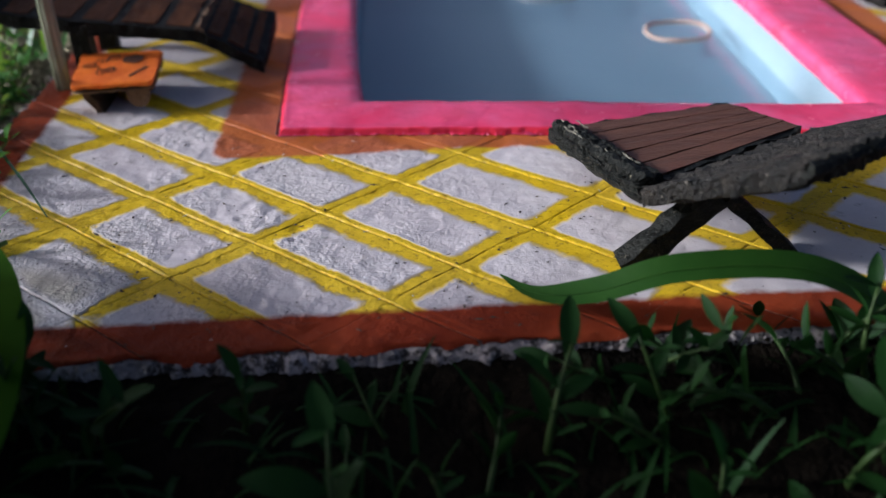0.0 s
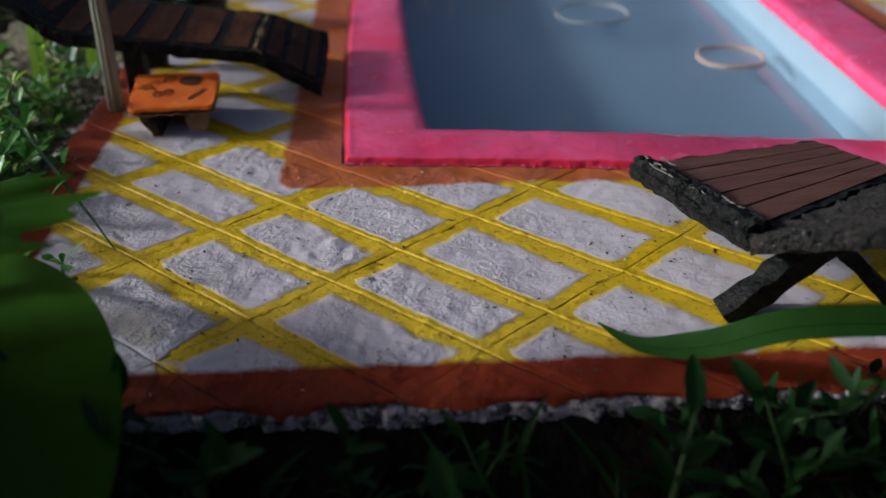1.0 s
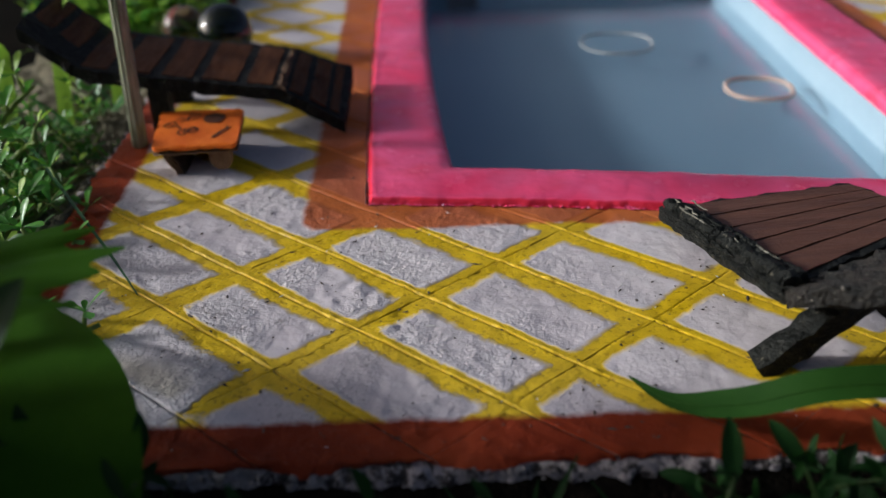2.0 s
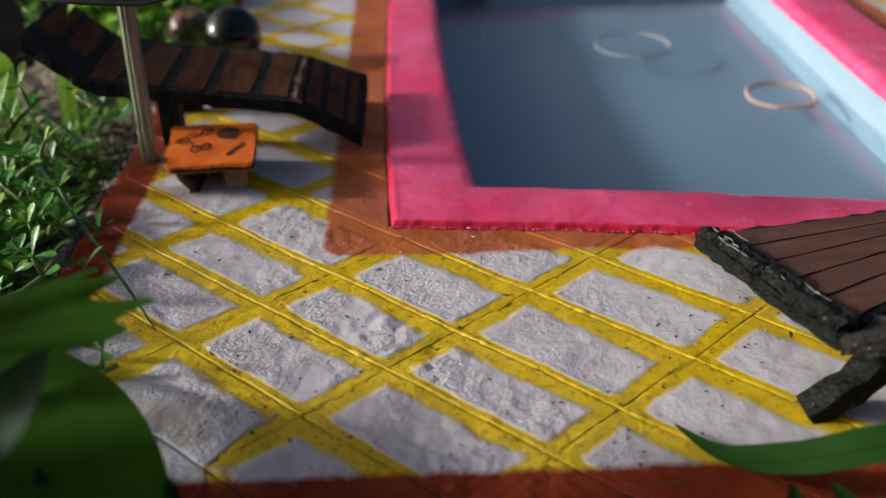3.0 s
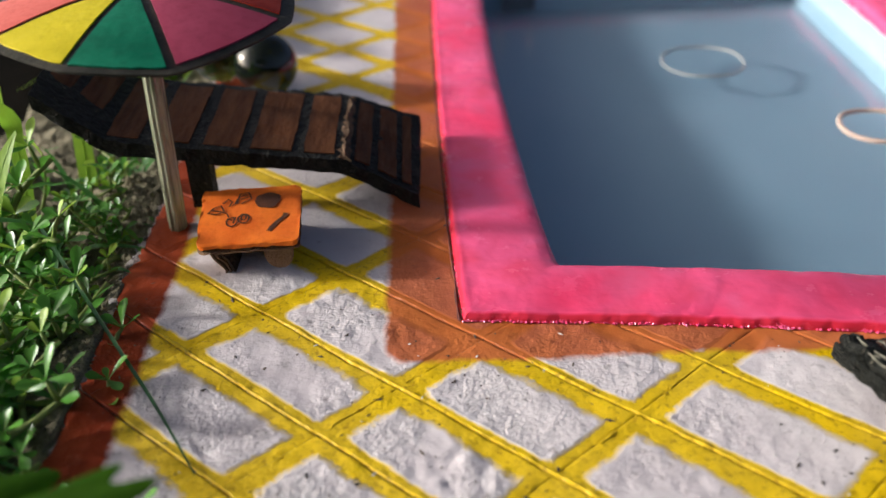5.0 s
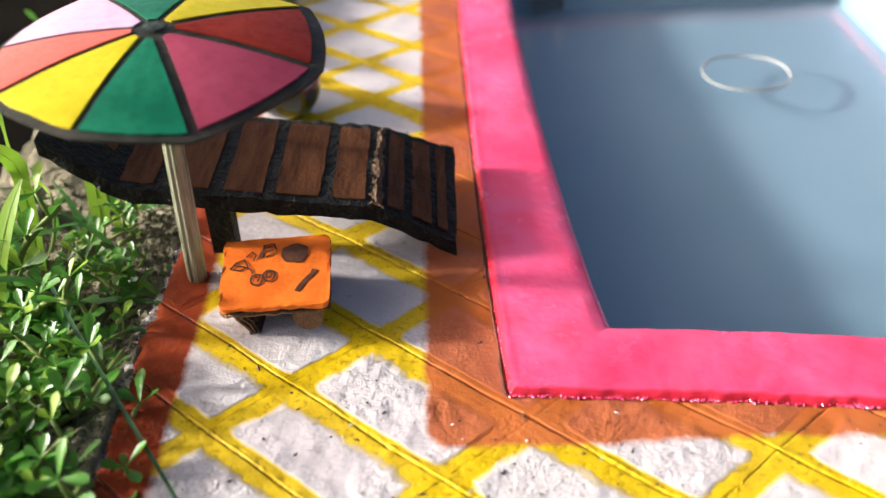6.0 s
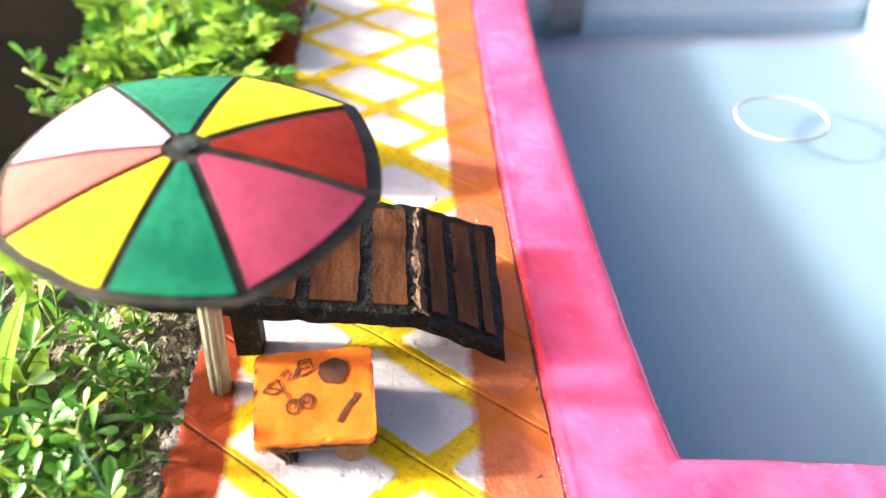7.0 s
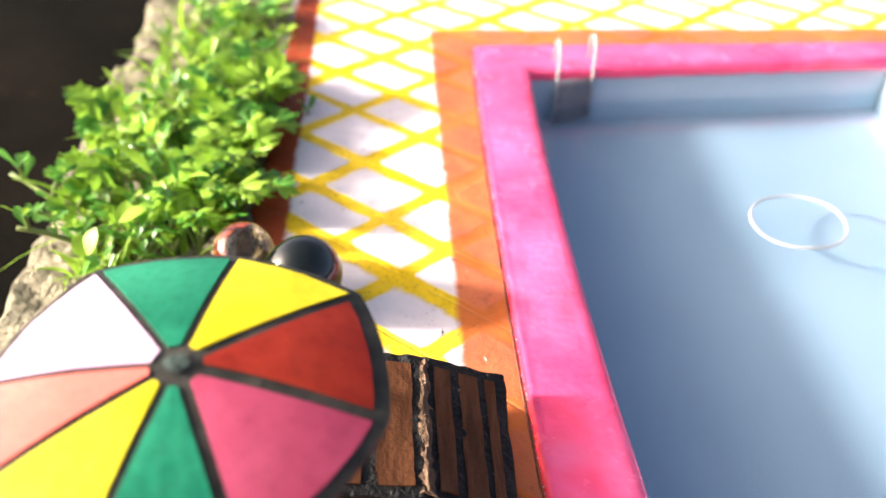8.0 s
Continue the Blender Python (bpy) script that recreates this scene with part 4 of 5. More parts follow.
LEAVES = [leaf_mesh("leaf", l, w, d, MAT_LEAF, 0.66, 0.22, 10, True) for l, w, d in ((0.078, 0.036, 0.1), (0.095, 0.040, 0.35), (0.062, 0.030, 0.0), (0.105, 0.034, 0.3))]
YOUNG = [leaf_mesh("leaf", l, w, d, MAT_LEAF_LIGHT, 0.64, 0.2, 10, True) for l, w, d in ((0.085, 0.040, 0.1), (0.068, 0.033, 0.25))]
LANCE = [leaf_mesh("leaf", l, w, d, m, 0.45, 0.2, 10) for l, w, d, m in ((0.17, 0.040, 0.35, MAT_LEAF), (0.22, 0.048, 0.6, MAT_LEAF_LIGHT), (0.14, 0.034, 0.2, MAT_LEAF))]
PARSLEY = [lobed_mesh("leaflet", l, m, 3, 0.42, 0.10, 70, 0.2, sd, 36) for l, sd, m in ((0.10, 0.0, MAT_LEAF_LIGHT), (0.075, 2.0, MAT_LEAF_LIGHT), (0.085, 4.0, MAT_LEAF))]
ROUND = [leaf_mesh("leaf", l, w, d, MAT_LEAF_LIGHT, 0.5, 0.12, 10) for l, w, d in ((0.15, 0.105, 0.3), (0.12, 0.085, 0.5))]
rng = random.Random(11)


def stick_leaf(th, me, at, way, roll, size, name="leaf"):
    ob = new(name, me)
    ob.parent = th
    ob.matrix_local = aim(at, way, roll) @ Matrix.Scale(size, 4)


def purslane(at, reach, height, leaves, seed, stem=None):
    """A fleshy stem creeping over the soil, with rosettes of small spoon-shaped leaves at its nodes."""
    r = random.Random(seed)
    th = thing("purslane_plant", at, "fleshy green creeping plant with small spoon-shaped leaves in the soil", "plant", "plants round the slab")
    bend, kink = r.uniform(-0.6, 0.6), r.uniform(2.0, 4.0)
    pts = [Vector((reach * t, bend * reach * t * t + 0.03 * math.sin(kink * 3 * t + seed), 0.008 + height * t ** 1.5 + 0.02 * math.sin(5 * t + seed))) for t in (i / 11 for i in range(12))]
    bm = bmesh.new()
    tube(bm, pts, [0.0155 - 0.0075 * i / 11 for i in range(12)], 8)
    part("stem", bm, stem or MAT_STEM, th, "", True)
    for i in range(2, 12, 2):
        d = (pts[i] - pts[i - 1]).normalized()
        across = Vector((-d.y, d.x, 0))
        side = 1 if (i // 2) % 2 else -1
        shoot = pts[i] + across * side * r.uniform(0.02, 0.06) + Vector((0, 0, r.uniform(0.03, 0.09))) if i < 11 else pts[i]
        bm = bmesh.new()
        tube(bm, [pts[i], pts[i].lerp(shoot, 0.5) + Vector((0, 0, 0.01)), shoot], [0.008, 0.007, 0.005], 6)
        part("shoot", bm, stem or MAT_STEM, th, "", True)
        turn = r.uniform(0, math.tau)
        count = r.choice((4, 5, 6))
        for k in range(count):
            a = turn + k * math.tau / count + r.uniform(-0.3, 0.3)
            way = Vector((math.cos(a), math.sin(a), r.uniform(0.0, 0.9)))
            stick_leaf(th, r.choice(leaves), shoot, way, r.uniform(-30, 30), r.uniform(0.65, 1.1))
        stick_leaf(th, r.choice(leaves), pts[i], across * -side + d * 0.5 + Vector((0, 0, 0.5)), r.uniform(-40, 40), r.uniform(0.7, 1.1))
    return th


def parsley(at, seed):
    """Thin stalks that each carry three lobed leaflets."""
    r = random.Random(seed)
    th = thing("parsley_plant", at, "feathery dark green plant with toothed lobed leaves", "plant", "plants round the slab")
    for k in range(7):
        a = r.uniform(0, math.tau)
        out, up = r.uniform(0.05, 0.18), r.uniform(0.08, 0.24)
        tip = Vector((out * math.cos(a), out * math.sin(a), up))
        bm = bmesh.new()
        tube(bm, [(0, 0, -0.02), tip * 0.5 + Vector((0, 0, 0.03)), tip], [0.007, 0.006, 0.004], 6)
        part("stalk", bm, MAT_STEM, th, "", True)
        for da in (-1.0, 0.0, 1.0):
            stick_leaf(th, r.choice(PARSLEY), tip, (math.cos(a + da), math.sin(a + da), r.uniform(-0.1, 0.5)), r.uniform(-25, 25), r.uniform(0.8, 1.25), "leaflet")
    return th


def tall_weed(at, height, leaves, seed, lean=0.25, label="upright juicy green weed with long pointed leaves", stem=None, group="plants round the slab"):
    """An upright, bending stem with single leaves up its length."""
    r = random.Random(seed)
    th = thing("weed", at, label, "plant", group)
    a0 = r.uniform(0, math.tau)
    pts = [Vector((lean * height * t * t * math.cos(a0), lean * height * t * t * math.sin(a0), -0.02 + height * t)) for t in (i / 9 for i in range(10))]
    bm = bmesh.new()
    tube(bm, pts, [0.011 - 0.007 * i / 9 for i in range(10)], 7)
    part("stem", bm, stem or MAT_STEM, th, "", True)
    for i in range(2, 10):
        a = a0 + i * 2.4
        stick_leaf(th, r.choice(leaves), pts[i], (math.cos(a), math.sin(a), r.uniform(0.2, 0.9)), r.uniform(-20, 20), r.uniform(0.7, 1.1))
    return th


def settle(th, x, y, turn, size, lean=10, low=1.0, lift_=0.0):
    return copy_thing(th, pose(U * x, U * y, U * (soil_height(x, y) + lift_), rng.uniform(-lean, lean), rng.uniform(-lean, lean), turn) @ Matrix.Diagonal((size, size, size * low, 1)))


def scatter(kinds, count, xr, yr, size, lean=12, low=1.0, turns=(0, 360)):
    for _ in range(count):
        x, y = rng.uniform(*xr), rng.uniform(*yr)
        settle(rng.choice(kinds), x, y, rng.uniform(*turns), rng.uniform(*size), lean, low, 0.004)


def planted(make, x, y, *rest):
    return make((x, y, soil_height(x, y)), *rest)


creepers = [planted(purslane, -1.34, -0.42, 0.46, 0.08, LEAVES, 1), planted(purslane, -1.42, -0.05, 0.38, 0.14, LEAVES + YOUNG, 2), planted(purslane, -1.30, 0.12, 0.34, 0.05, LEAVES, 3), planted(purslane, -1.5, 0.42, 0.30, 0.17, LEAVES + YOUNG, 4)]
tufts = [planted(parsley, -1.18, 2.25, 31), planted(parsley, -1.55, 2.7, 32)]
weeds = [planted(tall_weed, -1.40, 2.35, 0.34, LANCE, 41), planted(tall_weed, -1.3, 2.9, 0.26, ROUND + LANCE, 42)]

# near bank: stems creep along the edge, with soil showing between
scatter(creepers, 28, (-1.52, -1.12), (-0.95, 0.15), (0.75, 1.05), 10, 0.9, (40, 140))
scatter(creepers, 14, (-1.75, -1.45), (-0.95, 0.6), (0.7, 1.1), 14, 1.0)
scatter(creepers, 12, (-1.30, -1.08), (0.05, 0.60), (0.55, 0.8), 10, 0.85, (60, 200))
scatter(creepers, 8, (-1.72, -1.2), (0.75, 1.7), (0.5, 0.8), 10, 0.8)
scatter(weeds, 5, (-1.85, -1.45), (0.5, 1.2), (0.6, 0.9), 25)
# far bank: a tangle of lobed, pointed and round leaves
scatter(tufts, 22, (-1.36, -1.12), (2.12, 3.6), (0.8, 1.25), 14)
scatter(tufts, 6, (-1.85, -1.45), (2.1, 3.2), (0.8, 1.3), 18)
scatter(weeds, 26, (-1.72, -1.20), (2.08, 3.2), (0.7, 1.15), 24)
scatter(creepers, 18, (-1.66, -1.20), (2.05, 3.4), (0.8, 1.2), 14)
scatter(tufts + creepers, 14, (-1.40, -1.15), (3.5, 4.6), (0.8, 1.2), 14)

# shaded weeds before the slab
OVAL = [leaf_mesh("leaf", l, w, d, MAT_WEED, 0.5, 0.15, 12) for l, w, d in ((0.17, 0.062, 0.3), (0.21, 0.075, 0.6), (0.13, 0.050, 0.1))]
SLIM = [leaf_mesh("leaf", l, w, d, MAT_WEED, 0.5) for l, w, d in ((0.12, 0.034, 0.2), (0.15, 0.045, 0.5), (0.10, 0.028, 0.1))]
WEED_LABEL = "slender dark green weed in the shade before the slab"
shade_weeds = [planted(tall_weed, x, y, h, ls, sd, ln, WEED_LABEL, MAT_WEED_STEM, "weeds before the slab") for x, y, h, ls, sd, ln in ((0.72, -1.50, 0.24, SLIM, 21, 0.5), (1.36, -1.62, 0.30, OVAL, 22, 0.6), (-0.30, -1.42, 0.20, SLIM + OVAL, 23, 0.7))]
for k, x, y, turn, size in ((1, 1.06, -1.66, 200, 0.95), (1, 0.28, -1.74, 90, 0.9), (1, 1.62, -1.50, 300, 1.0), (0, 1.02, -1.42, 30, 0.9), (0, 1.26, -1.44, 140, 1.0), (2, 1.48, -1.40, 250, 1.0), (0, 0.04, -1.40, 60, 0.7), (2, -0.42, -1.38, 340, 0.95), (0, -0.16, -1.50, 210, 0.8), (2, 0.36, -1.44, 120, 0.7), (0, 0.58, -1.58, 20, 0.8)):
    settle(shade_weeds[k], x, y, turn, size, 42)
for k, x, y, turn, size in ((0, 0.90, -1.33, 80, 0.7), (2, 1.02, -1.30, 10, 0.8), (0, 1.14, -1.34, 190, 0.85), (2, 1.22, -1.31, 300, 0.95), (1, 1.34, -1.38, 120, 0.7), (0, 1.42, -1.32, 240, 0.9), (2, 1.52, -1.34, 60, 1.0), (1, 1.64, -1.40, 350, 0.75), (0, 1.74, -1.34, 150, 0.95), (2, 1.88, -1.36, 270, 1.0), (2, -0.36, -1.31, 200, 0.75), (0, -0.50, -1.31, 40, 0.75), (2, -0.62, -1.30, 110, 0.85)):
    settle(shade_weeds[k], x, y, turn, size, 48)
for _ in range(26):
    x, y = rng.uniform(-0.40, 2.3), rng.uniform(-1.95, -1.50)
    settle(rng.choice(shade_weeds), x, y, rng.uniform(0, 360), rng.uniform(0.5, 0.85), 50)


def blade(bm, at, turn, length, width, rise, curl, n=6):
    """One grass blade that rises and bends over."""
    d = Vector((math.cos(turn), math.sin(turn), 0))
    s = Vector((-d.y, d.x, 0))
    rows = []
    for i in range(n + 1):
        t = i / n
        p = Vector(at) + d * length * (t * (1 - rise) + curl * t * t * 0.5) + Vector((0, 0, length * (rise * t - curl * t * t * 0.6)))
        w = width / 2 * (1 - t ** 2.2) + 0.001
        rows.append([p - s * w, p + Vector((0, 0, -w * 0.4)), p + s * w])
    sheet(bm, rows)


def grass_patch(name, count, xr, yr, lengths, widths, label, mat):
    bm = bmesh.new()
    for _ in range(count):
        x, y = rng.uniform(*xr), rng.uniform(*yr)
        blade(bm, (x, y, soil_height(x, y) - 0.02), rng.uniform(0, math.tau), rng.uniform(*lengths), rng.uniform(*widths), rng.uniform(0.45, 0.85), rng.uniform(0.2, 0.8))
    return tagged(part(name, bm, mat, None, "", True), label, "grass", kind="stuff")


grass_patch("grass", 110, (-1.75, -1.12), (-1.1, 1.6), (0.18, 0.50), (0.012, 0.034), "green grass blades growing in the soil bank", MAT_BLADE)
grass_patch("grass", 260, (-1.80, -1.15), (1.95, 4.5), (0.20, 0.60), (0.010, 0.045), "tangled bright grass on the far soil bank", MAT_LEAF_LIGHT)
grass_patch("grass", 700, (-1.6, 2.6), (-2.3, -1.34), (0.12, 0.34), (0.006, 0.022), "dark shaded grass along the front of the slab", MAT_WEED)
clod = random.Random(17)
bm = bmesh.new()
for _ in range(4200):
    x, y = X0 - 0.03 - abs(clod.gauss(0, 0.40)), clod.uniform(-1.0, 4.6)
    if x > -2.05:
        r_ = clod.choice((0.004, 0.006, 0.009, 0.015)) * clod.uniform(0.7, 1.3)
        grain(bm, (x, y, soil_height(x, y) + 0.3 * r_), r_, clod, 0.8)
tagged(part("soil_crumbs", bm, MAT_SOIL), "loose crumbs of dry soil on the bank", "soil", kind="stuff")


def ribbon(name, pts, width, mat, label, category):
    """A long leaf blade through points."""
    bm = bmesh.new()
    pts = [Vector(p) for p in pts]
    fine = []
    for i in range(len(pts) - 1):
        p0, p1, p2, p3 = pts[max(i - 1, 0)], pts[i], pts[i + 1], pts[min(i + 2, len(pts) - 1)]
        for k in range(6):
            t = k / 6
            fine.append(0.5 * ((2 * p1) + (p2 - p0) * t + (2 * p0 - 5 * p1 + 4 * p2 - p3) * t * t + (3 * p1 - p0 - 3 * p2 + p3) * t ** 3))
    fine.append(pts[-1])
    rows = []
    for i, p in enumerate(fine):
        d = (fine[min(i + 1, len(fine) - 1)] - fine[max(i - 1, 0)]).normalized()
        s = d.cross(Vector((0, -0.35, 1))).normalized()
        t = i / (len(fine) - 1)
        w = width / 2 * min(1.0, 0.35 + 2.5 * (1 - t)) * (1 - t ** 6) + 0.002
        rows.append([p - s * w, p - Vector((0, 0, 0.2 * w)), p + s * w])
    sheet(bm, rows)
    ob = tagged(part(name, bm, mat, None, "", True), label, category)
    bm = bmesh.new()
    tube(bm, [r[1] + Vector((0, 0, 0.001)) for r in rows], [0.035 * width * (1 - 0.8 * k / len(rows)) for k in range(len(rows))], 5)
    part("midrib", bm, mat, ob, "", True)
    return ob


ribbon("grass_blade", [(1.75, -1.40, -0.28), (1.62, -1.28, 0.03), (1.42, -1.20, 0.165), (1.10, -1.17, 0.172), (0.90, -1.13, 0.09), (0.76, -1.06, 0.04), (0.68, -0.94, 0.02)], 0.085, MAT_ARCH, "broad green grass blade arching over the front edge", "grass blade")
ribbon("grass_blade", [(-1.30, 0.42, 0.12), (-1.12, 0.16, 0.10), (-0.93, -0.10, 0.05), (-0.80, -0.28, 0.02), (-0.66, -0.50, 0.012)], 0.007, MAT_STRAP, "thin dark grass blade lying across the painted border", "grass blade")

# broad grassy leaves round the head of the lounger
for pts_, wide in (([(-1.50, 0.74, -0.10), (-1.46, 0.74, 0.20), (-1.47, 0.73, 0.38), (-1.68, 0.70, 0.44)], 0.060), ([(-1.52, 0.46, -0.08), (-1.48, 0.50, 0.12), (-1.43, 0.56, 0.27), (-1.385, 0.62, 0.36)], 0.055), ([(-1.40, 1.08, -0.10), (-1.36, 1.08, 0.26), (-1.28, 1.05, 0.46), (-1.10, 1.02, 0.56)], 0.075), ([(-1.62, 0.98, -0.15), (-1.58, 0.96, 0.20), (-1.55, 0.92, 0.42), (-1.56, 0.90, 0.58)], 0.028), ([(-1.20, 1.20, -0.05), (-1.17, 1.19, 0.2), (-1.12, 1.16, 0.36), (-1.03, 1.12, 0.40)], 0.050)):
    ribbon("grass_blade", pts_, wide, MAT_LEAF_LIGHT, "broad bright green blade beside the lounger's head", "grass blade")
for pts_ in ([(-1.62, 0.40, -0.06), (-1.60, 0.55, 0.10), (-1.52, 0.74, 0.17), (-1.44, 0.90, 0.12)], [(-1.50, -0.10, -0.05), (-1.52, 0.10, 0.16), (-1.44, 0.30, 0.22), (-1.30, 0.42, 0.14)], [(-1.36, -0.75, -0.05), (-1.40, -0.50, 0.15), (-1.36, -0.25, 0.20), (-1.27, -0.05, 0.12)], [(-1.58, -0.45, -0.05), (-1.48, -0.30, 0.14), (-1.36, -0.22, 0.12), (-1.26, -0.20, 0.02)]):
    ribbon("grass_blade", pts_, 0.032, MAT_BLADE, "curved green grass blade arching over the soil bank", "grass blade")
# unseen tall weeds, added to throw shade over the front and its corner
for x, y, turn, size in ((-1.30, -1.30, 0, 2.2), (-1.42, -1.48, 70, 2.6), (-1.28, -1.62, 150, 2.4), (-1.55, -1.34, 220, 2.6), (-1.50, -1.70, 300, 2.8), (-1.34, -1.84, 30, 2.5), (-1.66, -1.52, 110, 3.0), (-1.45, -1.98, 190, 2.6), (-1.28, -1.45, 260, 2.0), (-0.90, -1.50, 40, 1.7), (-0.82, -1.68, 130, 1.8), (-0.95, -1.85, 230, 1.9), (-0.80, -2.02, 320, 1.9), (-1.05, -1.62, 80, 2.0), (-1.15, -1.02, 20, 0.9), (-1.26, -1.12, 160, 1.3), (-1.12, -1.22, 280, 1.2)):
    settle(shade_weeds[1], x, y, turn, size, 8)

# broad lobed leaves at the near corner
broad = thing("broad_leaved_plant", (-0.95, -1.38, -0.32), "dark green plant with broad lobed leaves at the slab corner", "plant")
BO = Vector((-0.95, -1.38, -0.32))
bm = bmesh.new()
tube(bm, [(0, 0, -0.02), (0.03, 0.02, 0.2), (0.05, 0.05, 0.42)], [0.025, 0.022, 0.015], 8)
part("stem", bm, MAT_STEM, broad, "", True)
for k, (base, tip, spread_, roll) in enumerate((((-1.02, -1.14, 0.42), (-0.495, -1.035, 0.48), 33, 0), ((-1.10, -1.00, 0.36), (-0.84, -0.74, 0.30), 55, 0), ((-1.05, -1.40, 0.05), (-0.66, -1.75, 0.15), 60, 0), ((-1.05, -1.30, 0.0), (-1.45, -1.05, 0.25), 60, 0))):
    a, b = Vector(base), Vector(tip)
    stick_leaf(broad, lobed_mesh("leaf", (b - a).length, MAT_LEAF_DARK, 3, 0.20, 0.07, spread_, 0.10, 1.3 * k, 110, 0.012), a - BO, b - a, roll, 1.0)
    bm = bmesh.new()
    tube(bm, [(0.03, 0.03, 0.25), (a - BO) * 0.6 + Vector((0, 0, 0.1)), a - BO], 0.010, 6)
    part("stalk", bm, MAT_STEM, broad, "", True)
a, b = Vector((-1.06, -0.72, 0.17)), Vector((-0.36, -1.68, 0.08))
stick_leaf(broad, leaf_mesh("leaf", (b - a).length, 0.45, 0.5, MAT_LEAF_DARK, 0.52, 0.12, 20), a - BO, b - a, 0, 1.0)
bm = bmesh.new()
tube(bm, [(0.03, 0.03, 0.25), (-0.06, 0.35, 0.45), a - BO], 0.010, 6)
part("stalk", bm, MAT_STEM, broad, "", True)

# unseen copies of the plant, added to shade the ground before the slab
for x, y, turn, size in ((-1.40, -1.66, 60, 0.8), (-1.75, -1.85, 110, 1.0), (-1.34, -2.05, 200, 0.9), (-1.9, -1.60, 290, 1.0), (-1.6, -2.4, 330, 1.0), (-1.3, -2.45, 20, 0.9), (-2.0, -2.1, 80, 1.1)):
    copy_thing(broad, pose(U * x, U * y, U * (soil_height(x, y) - 0.01), 0, 0, turn) @ Matrix.Scale(size, 4))


# ---- deck tiles, grooved and painted by hand ----
A_DEG, B_DEG = 38.66, -40.03
NA = Vector((-math.sin(radians(A_DEG)), math.cos(radians(A_DEG))))
NB = Vector((-math.sin(radians(B_DEG)), math.cos(radians(B_DEG))))
DET = NA.x * NB.y - NA.y * NB.x
A_LINES = [-3.55 + 0.505 * i for i in range(5)] + [-1.03, -0.523, -0.052, 0.462, 0.93, 1.30, 1.69, 2.015, 2.43, 2.835, 3.22, 3.62, 4.02, 4.42]
B_LINES = [-1.86, -1.59, -1.32, -1.06, -0.796, -0.534, -0.29, 0.003, 0.29, 0.56, 0.84, 1.12, 1.365, 1.655, 1.985, 2.24, 2.52] + [2.77 + 0.27 * i for i in range(13)]
paint_rng = random.Random(5)
A_WIDE = [tuple(w * (1.0 if c < 0.8 else 0.82) for w in (paint_rng.uniform(0.035, 0.055), paint_rng.uniform(0.05, 0.08))) for c in A_LINES]
B_WIDE = [tuple(w * (1.0 if c < 1.2 else 0.78) for w in (paint_rng.uniform(0.06, 0.085), paint_rng.uniform(0.02, 0.04))) for c in B_LINES]


def inside_quad(x, y, quad, pad):
    return all((bx - ax) * (y - ay) - (by - ay) * (x - ax) > pad * math.hypot(bx - ax, by - ay) for (ax, ay), (bx, by) in zip(quad, quad[1:] + quad[:1]))


def band_depth(x, y):
    """How far inside the brown paint a place lies (outside: minus)."""
    wob = 0.008 * n1(x, y, 7, 4)
    d = min(x + 0.225, 2.80 - x, y + 0.118, 4.07 - y)
    k = 0.06
    if x < -0.225 + k and y < -0.118 + k:
        d = k - math.hypot(x + 0.225 - k, y + 0.118 - k)
    return max(d, -0.885 - x, -1.055 - y, y - 4.58, x - 3.36) + wob


def outer_border(x, y):
    """1 on the redder paint along the slab's outer edge."""
    return 1.0 if x < -0.6 or y < -0.6 or y > 4.3 or x > 3.1 else 0.0


def bare_corner(x, y):
    """Where the yellow was left off, at the near corner."""
    d = math.hypot((x + 0.74) / 0.30, (y + 0.98) / 0.20)
    return 1.8 * min(max((1.25 - d) / 0.5, 0), 1)


def groove(c, family):
    """How deep and open a scored line is: clear at the front, faint beside the pool."""
    if family == "A":
        return 0.16 if c < -0.3 else 0.08
    return 0.8 if c < 1.0 else 0.22


def relief(x, y):
    """Trowelled plaster: crunchy patches near the front, smoother smears between."""
    zone = min(max((0.55 - y) / 0.6, 0.15), 1.0) * (1.0 if x < -0.1 else max(0.12, 1.0 - 1.1 * (x + 0.1)))
    patch = min(max(0.30 + 2.2 * n1(x, y, 40, 2.6) + 0.5 * n1(x, y, 44, 9), 0.04), 1.0)
    crust = 0.9 * n1(x, y, 12, 24) + 1.1 * n1(x, y, 14, 45)
    return 0.0062 * zone * patch * crust


def samples(a, b, family, fine_=False):
    ga, gb = 0.0016 * groove(a, family), 0.0016 * groove(b, family)
    w = b - a
    n = max(3, int((w - 0.08) / (0.0115 if fine_ else 0.035)))
    return [a + ga, a + 0.004, a + 0.008, a + 0.015] + [a + 0.04 + (w - 0.08) * i / n for i in range(n + 1)] + [b - 0.015, b - 0.008, b - 0.004, b - gb]


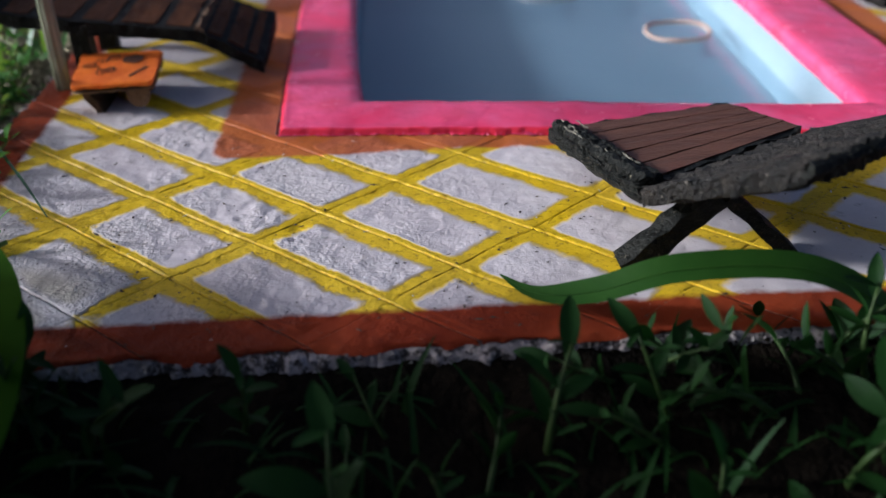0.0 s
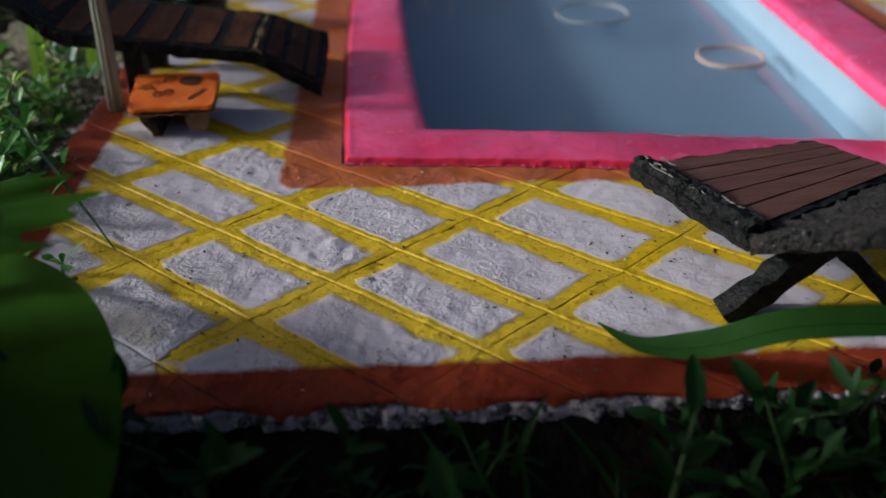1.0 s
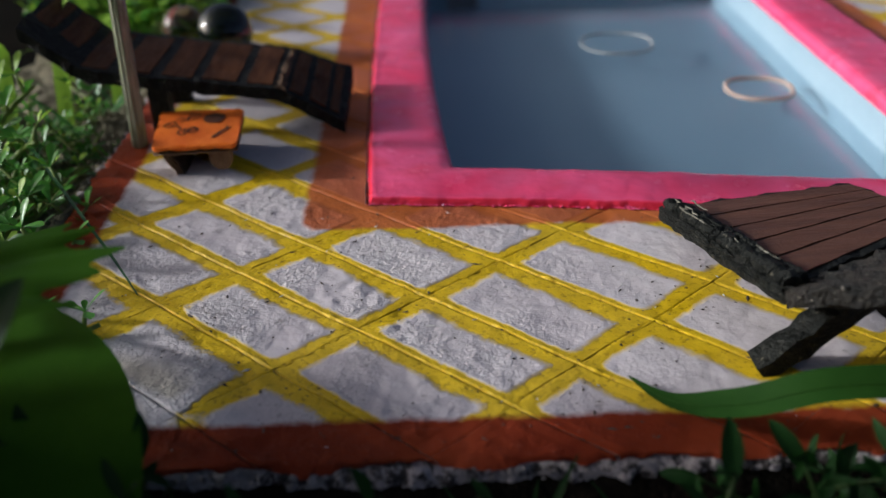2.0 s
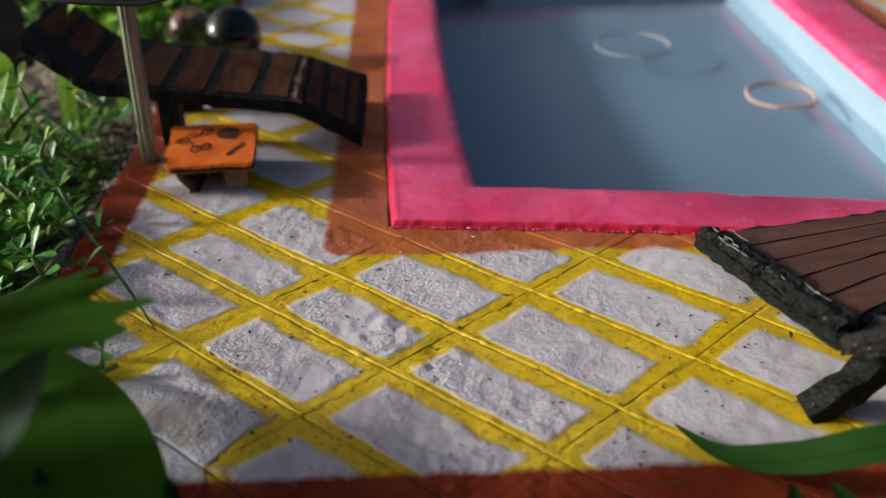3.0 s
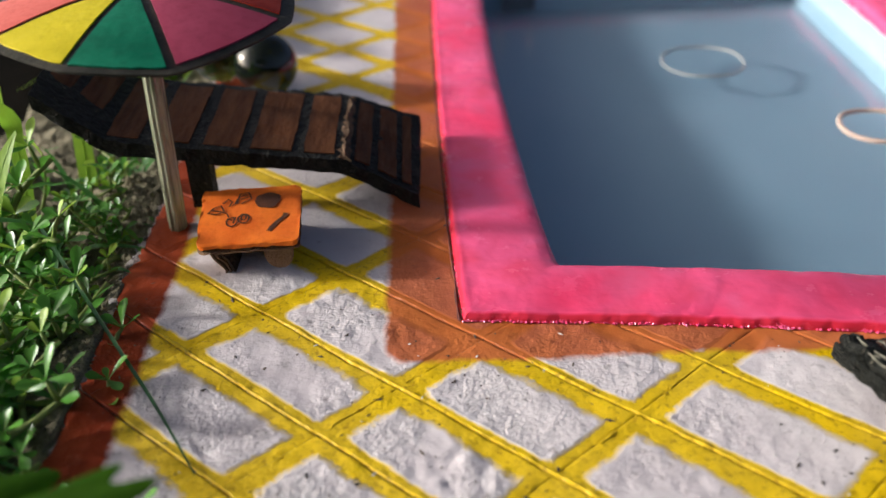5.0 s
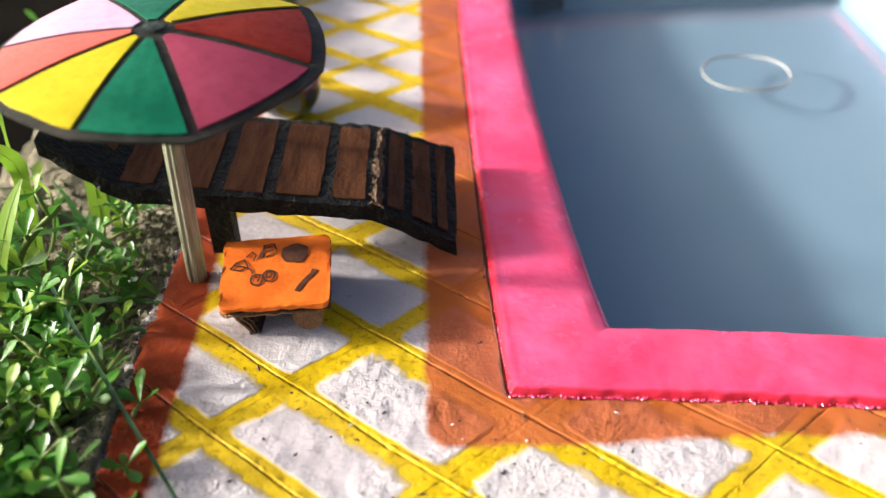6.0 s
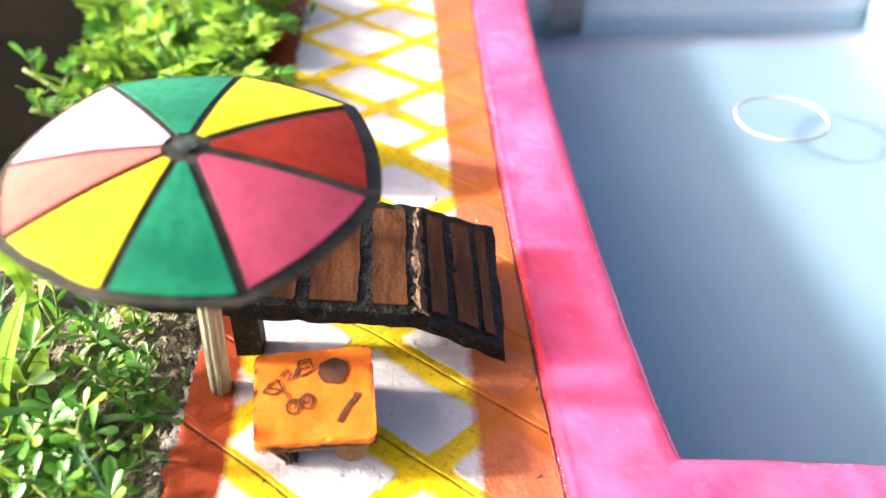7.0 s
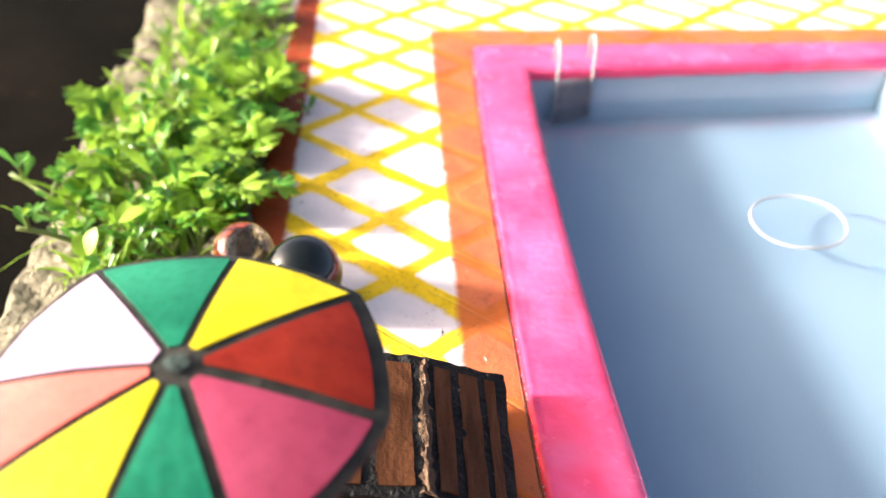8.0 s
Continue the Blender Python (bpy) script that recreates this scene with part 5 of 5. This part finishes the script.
def tile_mesh(i, j):
    a_, b_ = (A_LINES[i] + A_LINES[i + 1]) / 2, (B_LINES[j] + B_LINES[j + 1]) / 2
    mx, my = (a_ * NB.y - b_ * NA.y) / DET, (b_ * NA.x - a_ * NB.x) / DET
    fine_ = -1.3 < mx < 1.9 and -1.5 < my < 0.5
    ca, cb = samples(A_LINES[i], A_LINES[i + 1], "A", fine_), samples(B_LINES[j], B_LINES[j + 1], "B", fine_)
    rows = []
    xs = []
    for a in ca:
        row = []
        for b in cb:
            x, y = (a * NB.y - b * NA.y) / DET, (b * NA.x - a * NB.x) / DET
            x, y = x + 0.007 * n1(x, y, 20, 3), y + 0.007 * n1(x, y, 30, 3)
            row.append((x, y, a, b))
            xs.append((x, y))
        rows.append(row)
    if all(x < X0 or x > X1 or y < Y0 or y > Y1 for x, y in xs):
        return None
    bm = bmesh.new()
    pl, bl, ol = (bm.verts.layers.float.new(k) for k in ("paint", "band", "outer"))

    def height(a, b, x, y):
        e, deep = min((a - A_LINES[i], groove(A_LINES[i], "A")), (A_LINES[i + 1] - a, groove(A_LINES[i + 1], "A")), (b - B_LINES[j], groove(B_LINES[j], "B")), (B_LINES[j + 1] - b, groove(B_LINES[j + 1], "B")))
        if y < -1.04:
            deep *= 0.3
        burr = deep * 0.0018 * max(0, 1 - abs(e - 0.007) / 0.006) * (0.55 + n1(x, y, 11, 26))
        return -0.008 * deep * max(0, 1 - (e - 0.0016) / 0.003) + burr + 0.004 * n1(x, y, 0, 6) + 0.0025 * n1(x, y, 5, 22) + (relief(x, y) * min(1.0, e / 0.02) if fine_ else 0.0)

    grid_v = [[bm.verts.new((x, y, height(a, b, x, y))) for x, y, a, b in row] for row in rows]
    for r0, r1 in zip(grid_v, grid_v[1:]):
        for k in range(len(r0) - 1):
            bm.faces.new((r0[k], r0[k + 1], r1[k + 1], r1[k]))
    gone = [f for f in bm.faces if inside_quad(*f.calc_center_median().xy, OUTER, 0.06)]
    bmesh.ops.delete(bm, geom=gone, context="FACES")
    for co, no in (((X0, 0, 0), (-1, 0, 0)), ((X1, 0, 0), (1, 0, 0)), ((0, Y0, 0), (0, -1, 0)), ((0, Y1, 0), (0, 1, 0))):
        bmesh.ops.bisect_plane(bm, geom=bm.verts[:] + bm.edges[:] + bm.faces[:], plane_co=co, plane_no=no, clear_outer=True)
    if len(bm.faces) < 3:
        bm.free()
        return None
    for v in bm.verts:
        x, y = v.co.x, v.co.y
        a, b = NA.x * x + NA.y * y, NB.x * x + NB.y * y
        v[pl] = max(1 - (a - A_LINES[i]) / A_WIDE[i][0], 1 - (A_LINES[i + 1] - a) / A_WIDE[i + 1][1], 1 - (b - B_LINES[j]) / B_WIDE[j][1], 1 - (B_LINES[j + 1] - b) / B_WIDE[j + 1][0], -1)
        v[pl] -= bare_corner(x, y)
        v[bl], v[ol] = band_depth(x, y), outer_border(x, y)
        if abs(y - Y0) < 1e-4:
            v.co.y += 0.035 * n1(x, 0, 0, 5) + 0.02 * n1(x, 3, 0, 22)
            v.co.z -= 0.012
        if abs(x - X0) < 1e-4:
            v.co.x += 0.03 * n1(y, 0, 4, 5) + 0.02 * n1(y, 3, 2, 20)
            v.co.z -= 0.010
    if bm.faces and bm.faces[:][0].normal.z < 0:
        bmesh.ops.reverse_faces(bm, faces=bm.faces)
    return bm


for i in range(len(A_LINES) - 1):
    for j in range(len(B_LINES) - 1):
        bm = tile_mesh(i, j)
        if bm is None:
            continue
        bm.normal_update()
        if sum(f.normal.z for f in bm.faces) < 0:
            bmesh.ops.reverse_faces(bm, faces=bm.faces)
        part("tile", bm, MAT_DECK, slab, "", True)

# ridges thrown up along the scored lines, beaded with paint
ridge_lines = [("B", c) for c in B_LINES if -1.5 < c < 1.3] + [("A", c) for c in A_LINES if -1.6 < c < 0.2]
for j, (family, c) in enumerate(ridge_lines):
    across_n = NB if family == "B" else NA
    bm = bmesh.new()
    pl, bl, ol = (bm.verts.layers.float.new(k) for k in ("paint", "band", "outer"))
    prev = None
    for i in range(int(2.9 / 0.007)):
        a, b = (-1.75 + 0.007 * i, c + 0.0055) if family == "B" else (c + 0.004 * (1 if i % 90 < 50 else -1), -1.75 + 0.007 * i)
        x, y = (a * NB.y - b * NA.y) / DET, (b * NA.x - a * NB.x) / DET
        x, y = x + 0.007 * n1(x, y, 20, 3), y + 0.007 * n1(x, y, 30, 3)
        if x < X0 + 0.04 or x > X1 - 0.04 or y < -1.06 or y > 0.75 or inside_quad(x, y, OUTER, -0.05):
            prev = None
            continue
        fade = (0.5 if band_depth(x, y) > 0 else 1.0) * (0.65 if x > 0.9 else 1.0)
        r = fade * ((0.0032 if family == "B" else 0.0016) + 0.0052 * n1(x, y, j, 8) + 0.0040 * n1(x, y, j + 7, 50))
        if r < 0.0012:
            prev = None
            continue
        base = 0.004 * n1(x, y, 0, 6) + 0.0025 * n1(x, y, 5, 22) - 0.001
        ring = []
        for k, (side, up) in enumerate(((-1.3, -0.4), (-0.8, 0.55), (0.0, 0.9), (0.8, 0.5), (1.3, -0.4))):
            v = bm.verts.new((x + across_n.x * side * r, y + across_n.y * side * r, base + up * r))
            v[pl], v[bl], v[ol] = 1.0 - bare_corner(x, y), band_depth(x, y), outer_border(x, y)
            ring.append(v)
        if prev:
            for k in range(4):
                bm.faces.new((prev[k], prev[k + 1], ring[k + 1], ring[k]))
        prev = ring
    if len(bm.faces) < 4:
        bm.free()
        continue
    bmesh.ops.recalc_face_normals(bm, faces=bm.faces)
    if sum(f.normal.z for f in bm.faces) < 0:
        bmesh.ops.reverse_faces(bm, faces=bm.faces)
    part("scored_ridge", bm, MAT_RIDGE, slab, "glossy ridge of paint along a scored line", True)

# crumbs of mortar hanging on the broken front edge
bm = bmesh.new()
for _ in range(2600):
    x = grit.uniform(X0, X1) if grit.random() < 0.8 else X0
    y = Y0 if x > X0 else grit.uniform(Y0, 0.6)
    z = -grit.uniform(0.012, 0.10)
    out = 0.008 + 0.020 * math.sin(min(-z / 0.1, 1.0) * math.pi) + 0.022 * n1(x, y, 9, 2.5)
    grain(bm, (x if x > X0 else x - out, y - out if x > X0 else y, z), grit.uniform(0.003, 0.011), grit, 0.8)
part("edge_crumbs", bm, MAT_MORTAR, slab, "loose mortar crumbs along the broken edge")

# near-black crumbs in the front soil's colour darken the right of the edge
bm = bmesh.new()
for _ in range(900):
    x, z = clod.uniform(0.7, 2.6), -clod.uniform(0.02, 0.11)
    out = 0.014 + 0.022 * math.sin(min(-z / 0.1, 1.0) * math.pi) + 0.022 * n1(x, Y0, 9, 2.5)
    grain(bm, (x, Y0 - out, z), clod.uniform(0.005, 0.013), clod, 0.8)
part("dark_specks", bm, MAT_SHADED_SOIL, slab, "near-black specks along the right of the broken edge")

# ---- crumbs and dirt on the deck ----
for name, count, mat, size, label in (("debris", 900, MAT_DIRT, (0.0015, 0.0060), "dark crumbs of dirt strewn over the painted deck"), ("plaster_crumbs", 140, MAT_CHALK, (0.0025, 0.006), "white plaster crumbs strewn over the painted deck")):
    bm = bmesh.new()
    made = 0
    while made < count:
        x, y = grit.uniform(X0 + 0.05, X1 - 0.05), grit.uniform(Y0 + 0.05, Y1 - 0.05)
        if inside_quad(x, y, OUTER, -0.03) or n1(x, y, 2, 3) < grit.uniform(-0.6, 0.3) or (y > 0.1 and grit.random() < 0.75):
            continue
        grain(bm, (x, y, 0.001 + 0.004 * n1(x, y, 0, 6)), grit.uniform(*size), grit, 0.35, grit.choice((1.0, 1.6, 3.0)))
        made += 1
    tagged(part(name, bm, mat), label, "debris", kind="stuff")
